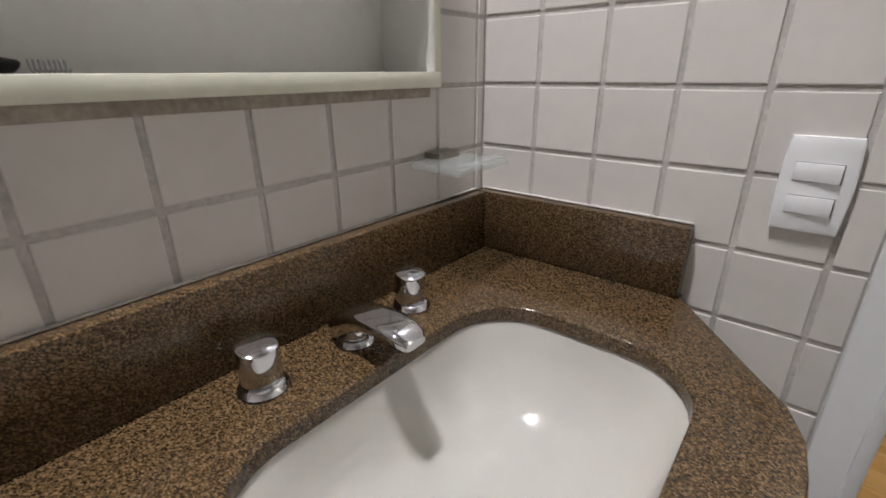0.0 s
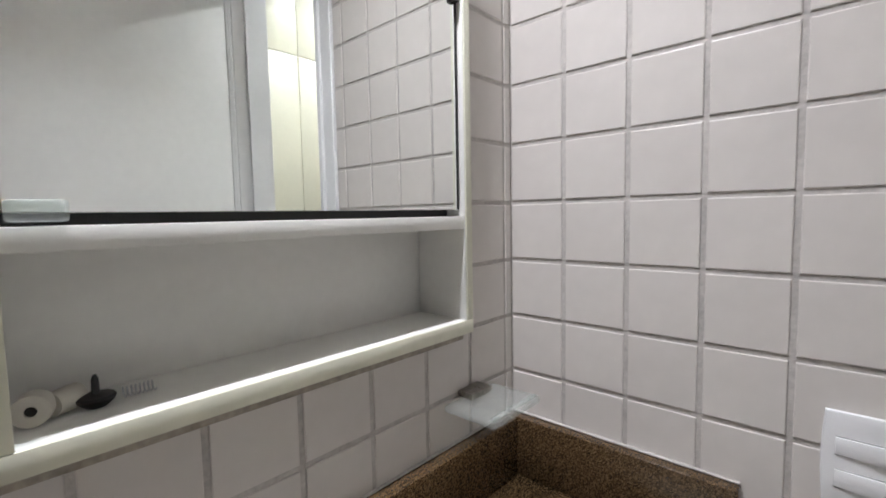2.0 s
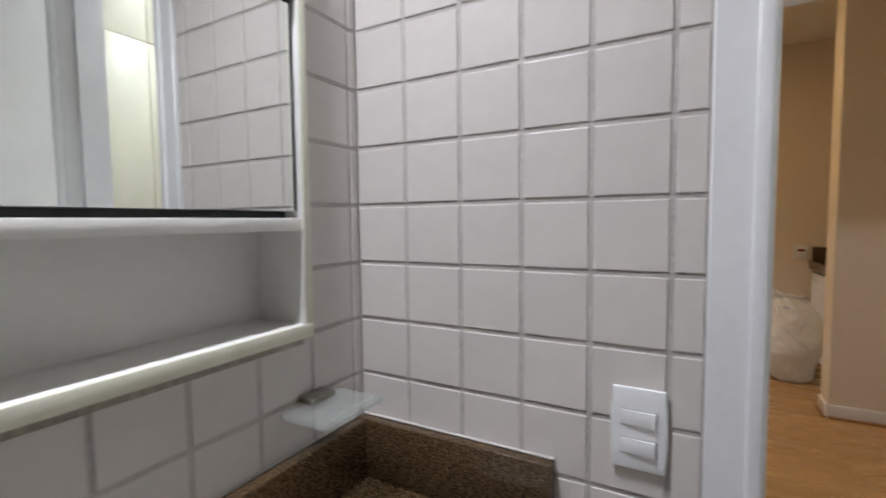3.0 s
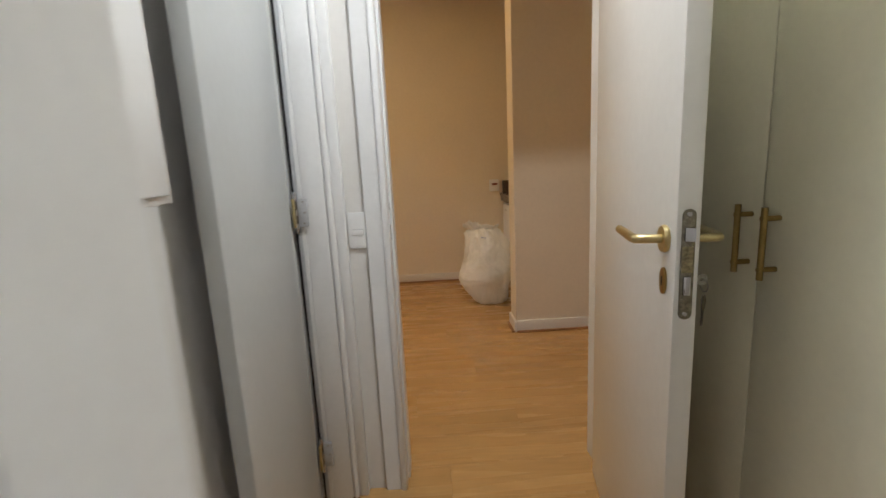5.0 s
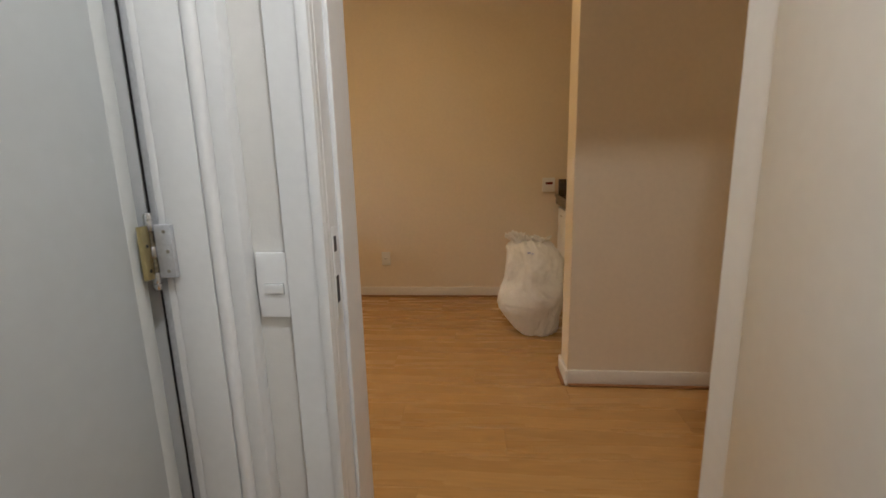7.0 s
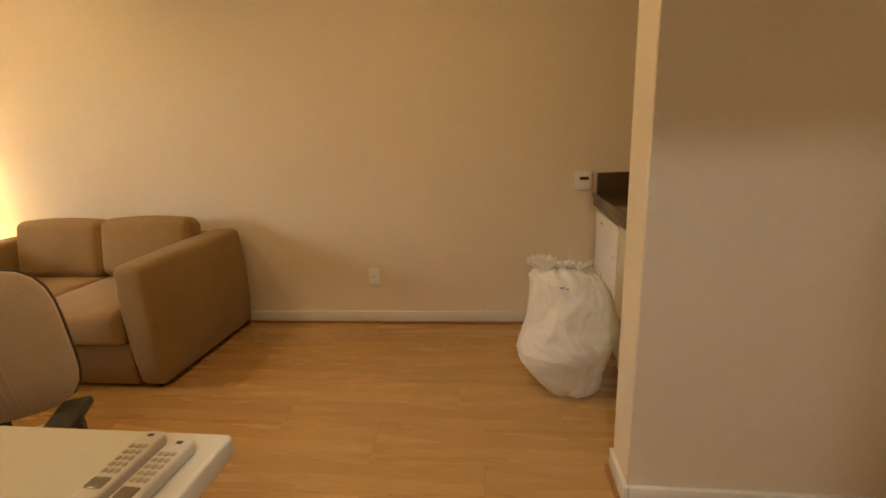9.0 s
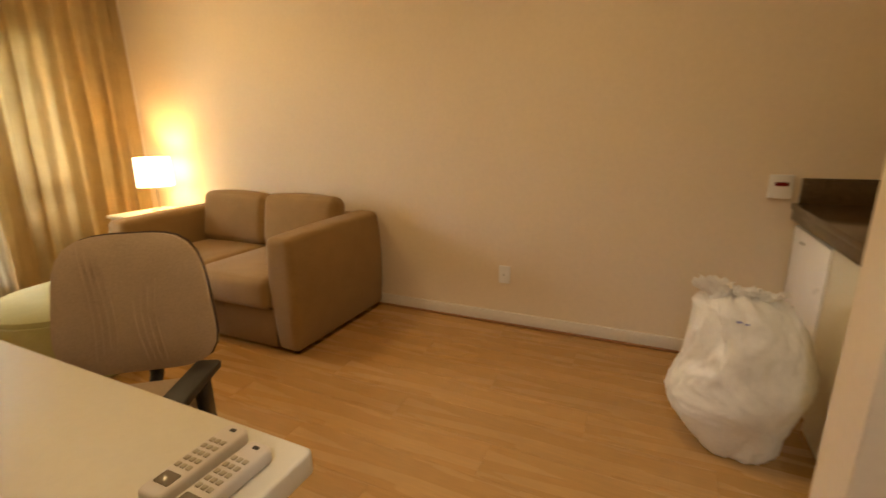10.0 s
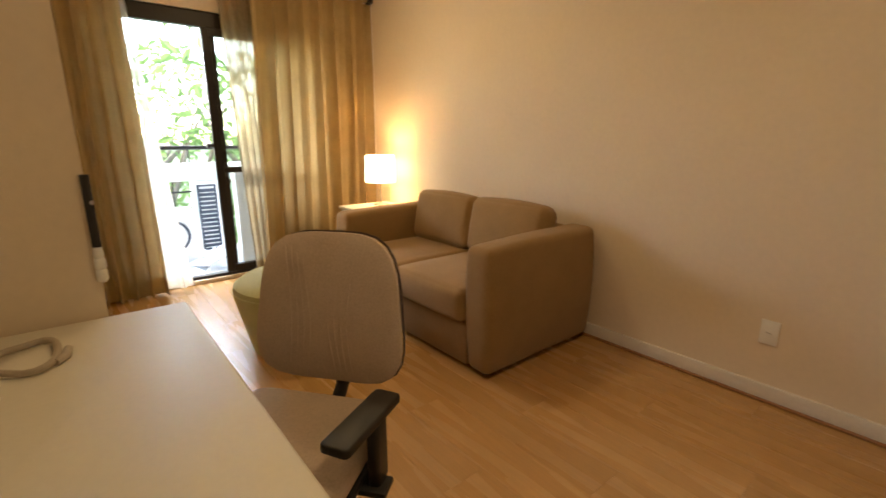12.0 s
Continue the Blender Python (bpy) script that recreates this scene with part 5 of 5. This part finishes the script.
louvre = thing("louvre_panel", (-4.84, 3.13, 0.0), "slate blue slatted vent panel on the column", "vent panel")
part("panel_frame", bm_boxes((-4.858, 3.04, 0.02, -4.845, 3.06, 0.74), (-4.858, 3.21, 0.02, -4.845, 3.23, 0.74), (-4.858, 3.0605, 0.72, -4.846, 3.2095, 0.74), (-4.858, 3.0605, 0.02, -4.846, 3.2095, 0.04)), LOUVRE, louvre)
for k in range(14):
    part("slat", moved(bm_box(-0.008, 3.0608, -0.015, 0.004, 3.2092, 0.017), pose(-4.85, 0, 0.065 + 0.047 * k, 0, 25)), LOUVRE, louvre)
ac = thing("air_conditioner", (-4.62, 2.72, -0.02), "white outdoor air conditioner unit on the balcony", "air conditioner")
part("case", bm_box(-4.78, 2.5, 0.0, -4.46, 2.93, 0.53, 0.012), CONCRETE, ac)
part("fan_ring", moved(bm_lathe([(0.14, 0), (0.16, 0), (0.16, 0.012), (0.14, 0.012)], 28), pose(-4.459, 2.7, 0.28, 0, 90)), LOUVRE, ac)
part("feet", bm_boxes((-4.75, 2.53, -0.0205, -4.49, 2.57, 0.0), (-4.75, 2.86, -0.0205, -4.49, 2.9, 0.0)), BLACK, ac)
folded = thing("folding_chair", (-4.2, 2.98, -0.02), "white folded plastic chair lying on the balcony", "folding chair")
part("seat_board", moved(bm_prism(rounded(0, 0, 0.2, 0.19, 0.03), 0, 0.02, 0.004), pose(-4.25, 3.0, 0.06, 12, -8, 20)), PLASTIC, folded)
bm = bmesh.new()
for a, c in (((-4.45, 2.86, 0.0), (-4.1, 3.1, 0.22)), ((-4.4, 3.14, 0.0), (-4.15, 2.86, 0.2)), ((-4.05, 2.9, -0.01), (-4.45, 3.06, 0.12)), ((-4.5, 2.8, -0.01), (-4.0, 2.86, -0.01))):
    bm_tube([a, tuple((p + q) / 2 for p, q in zip(a, c)), c], 0.012, 8, bm)
part("frame_tubes", bm, PLASTIC, folded)

# ---- outdoors ----
structure("ground", bm_boxes((-900, -900, -7.2, 900, 900, -7.0)), GROUND, "grass ground far below the balcony", "ground")


def leaf_mesh(name, centres, spread, count, size, rng):
    """Many small folded leaves in loose clumps."""
    verts, faces = [], []
    for _ in range(count):
        c = centres[rng.integers(len(centres))]
        d = rng.normal(size=3)
        d /= np.linalg.norm(d)
        p = np.array(c) + d * spread * rng.random() ** 0.45 * np.array((1, 1, 0.7))
        a = rng.normal(size=3)
        a /= np.linalg.norm(a)
        b2 = np.cross(a, rng.normal(size=3))
        b2 /= np.linalg.norm(b2)
        s = size * (0.6 + 0.8 * rng.random())
        n = np.cross(a, b2) * s * 0.18
        k = len(verts)
        verts += [p - a * s, p + b2 * s * 0.38 + n, p + a * s, p - b2 * s * 0.38 + n]
        faces += [(k, k + 1, k + 2), (k, k + 2, k + 3)]
    me = bpy.data.meshes.new(name)
    me.from_pydata([tuple(map(float, v)) for v in verts], [], faces)
    me.materials.append(FOLIAGE)
    return me


def tree(at, height, seed, label):
    rng = np.random.default_rng(seed)
    th = thing("tree", at, label, "tree", "trees beyond the balcony")
    x, y, z = at
    trunk = [(x + 0.25 * math.sin(0.8 * k + seed), y + 0.2 * math.cos(0.7 * k + seed), z + height * 0.55 * k / 7) for k in range(8)]
    bm = bm_tube(trunk, [0.26 - 0.022 * k for k in range(8)], 10)
    tips = []
    for k in range(13):
        s = Vector(trunk[3 + k % 5])
        a, e = 2.4 * k + seed, 0.35 + 0.5 * rng.random()
        ln = height * (0.2 + 0.16 * rng.random())
        d = Vector((math.cos(a) * math.cos(e), math.sin(a) * math.cos(e), math.sin(e)))
        mid = s + d * ln * 0.55 + Vector((0, 0, 0.1))
        tip = s + d * ln + Vector((0, 0, 0.25 * ln))
        bm_tube([s, mid, tip], [0.1, 0.06, 0.015], 7, bm)
        tips += [mid, tip, tip + Vector(rng.normal(size=3)) * 0.7, tip + Vector(rng.normal(size=3)) * 0.9]
    part("trunk", bm, BARK, th)
    base = ROOT[th.name]
    crown = new("crown", leaf_mesh("crown", [tuple(t - base) for t in tips], 0.75, 2100, 0.11, rng))
    crown.parent = th
    return th


tree((-9.4, 2.6, -7.0), 12.5, 2, "leafy green tree close to the balcony")
tree((-11.8, 6.2, -7.0), 13.5, 3, "tall leafy green tree beyond the balcony")
tree((-11.2, -0.6, -7.0), 12.5, 5, "leafy green tree beyond the balcony")
tree((-14.5, 3.4, -7.0), 15.0, 8, "tall leafy green tree farther off")
tree((-13.2, 10.0, -7.0), 14.0, 11, "tall leafy green tree farther off")

# ---- pieces: wall tiles ----
P, GAP = 0.107, 0.0075
MESHES = {}


def tile_mesh(w, h):
    """A pillow-edged glazed tile in the x-z plane, front at y = 0 facing -y."""
    key = (round(w, 4), round(h, 4))
    if key not in MESHES:
        bm = bm_box(-w / 2, 0, -h / 2, w / 2, 0.0031, h / 2)
        front = [e for e in bm.edges if all(v.co.y < 0.001 for v in e.verts)]
        bmesh.ops.bevel(bm, geom=front, offset=min(0.0016, w / 5), segments=2, profile=0.5, affect="EDGES")
        MESHES[key] = finish("tile", bm, TILE, False)
    return MESHES[key]


rt = random.Random(4)


def lay(parent, a0, a1, z0, z1, place):
    w, h = a1 - a0 - GAP, z1 - z0 - GAP
    if w < 0.006 or h < 0.006:
        return
    ob = new("tile", tile_mesh(w, h))
    ob.parent = parent
    ob.matrix_basis = place((a0 + a1) / 2, (z0 + z1) / 2) @ pose(0, 0, 0, rt.uniform(-0.25, 0.25), 0, rt.uniform(-0.25, 0.25))


ROWS = [0.97 + P * k for k in range(-9, 15)]
cols = [-0.0225, 0.087, 0.196, 0.303, 0.408, 0.514, 0.557]
for z in ROWS:
    for a0, a1 in zip(cols, cols[1:]):
        lay(wall_door, a0, a1, z, min(z + P, 2.49), lambda a, c: pose(a, 0.0, c))
edges = [0.0, -0.024] + [-0.024 - P * k for k in range(1, 10)]
SIDE = lambda a, c: pose(-0.02, a, c, 0, 0, 90)
for z in ROWS:
    for a1, a0 in zip(edges, edges[1:]):
        z1 = min(z + P, 2.49)
        if a0 >= CY1 - 0.002 or z1 <= CZ0 + 0.004 or z >= CZ1 or a1 <= CY0:
            lay(wall_sink, a0, a1, z, z1, SIDE)
            continue
        if a1 > CY1:
            lay(wall_sink, CY1 + 0.001, a1, z, z1, SIDE)
        if a0 < CY0:
            lay(wall_sink, a0, CY0 - 0.001, z, z1, SIDE)
        if z < CZ0 - 0.02:
            lay(wall_sink, max(a0, CY0), min(a1, CY1), z, CZ0 - 0.001, SIDE)
        if z1 > CZ1 + 0.02:
            lay(wall_sink, max(a0, CY0), min(a1, CY1), CZ1 + 0.001, z1, SIDE)

# ---- pieces: floor boards ----
floor_ob = bpy.data.objects["floor"]
PW, PL = 0.192, 1.285
BOARDS = {}


def board_mesh(length):
    key = round(length, 3)
    if key not in BOARDS:
        bm = bm_box(-length / 2 + 0.0002, -PW / 2 + 0.0002, -0.012, length / 2 - 0.0002, PW / 2 - 0.0002, 0.0)
        top = [e for e in bm.edges if all(v.co.z > -0.001 for v in e.verts)]
        bmesh.ops.bevel(bm, geom=top, offset=0.0004, segments=1, affect="EDGES")
        BOARDS[key] = finish("floor_board", bm, WOOD)
    return BOARDS[key]


row, y = 0, 0.0
while y < 4.42:
    x = -3.6 - PL * ((row * 0.37) % 1.0)
    west = 0.2 if y + PW < 1.5 else -1.0 if y + PW < 2.0 else -3.6  # the rooms step in towards the hall
    while x < 2.1:
        a, c = max(x, west), min(x + PL, 2.11)
        if c - a > 0.05:
            ob = new("floor_board", board_mesh(c - a))
            ob.parent = floor_ob
            ob.location = ((a + c) / 2, y + PW / 2, 0.0)
        x += PL
    y, row = y + PW, row + 1
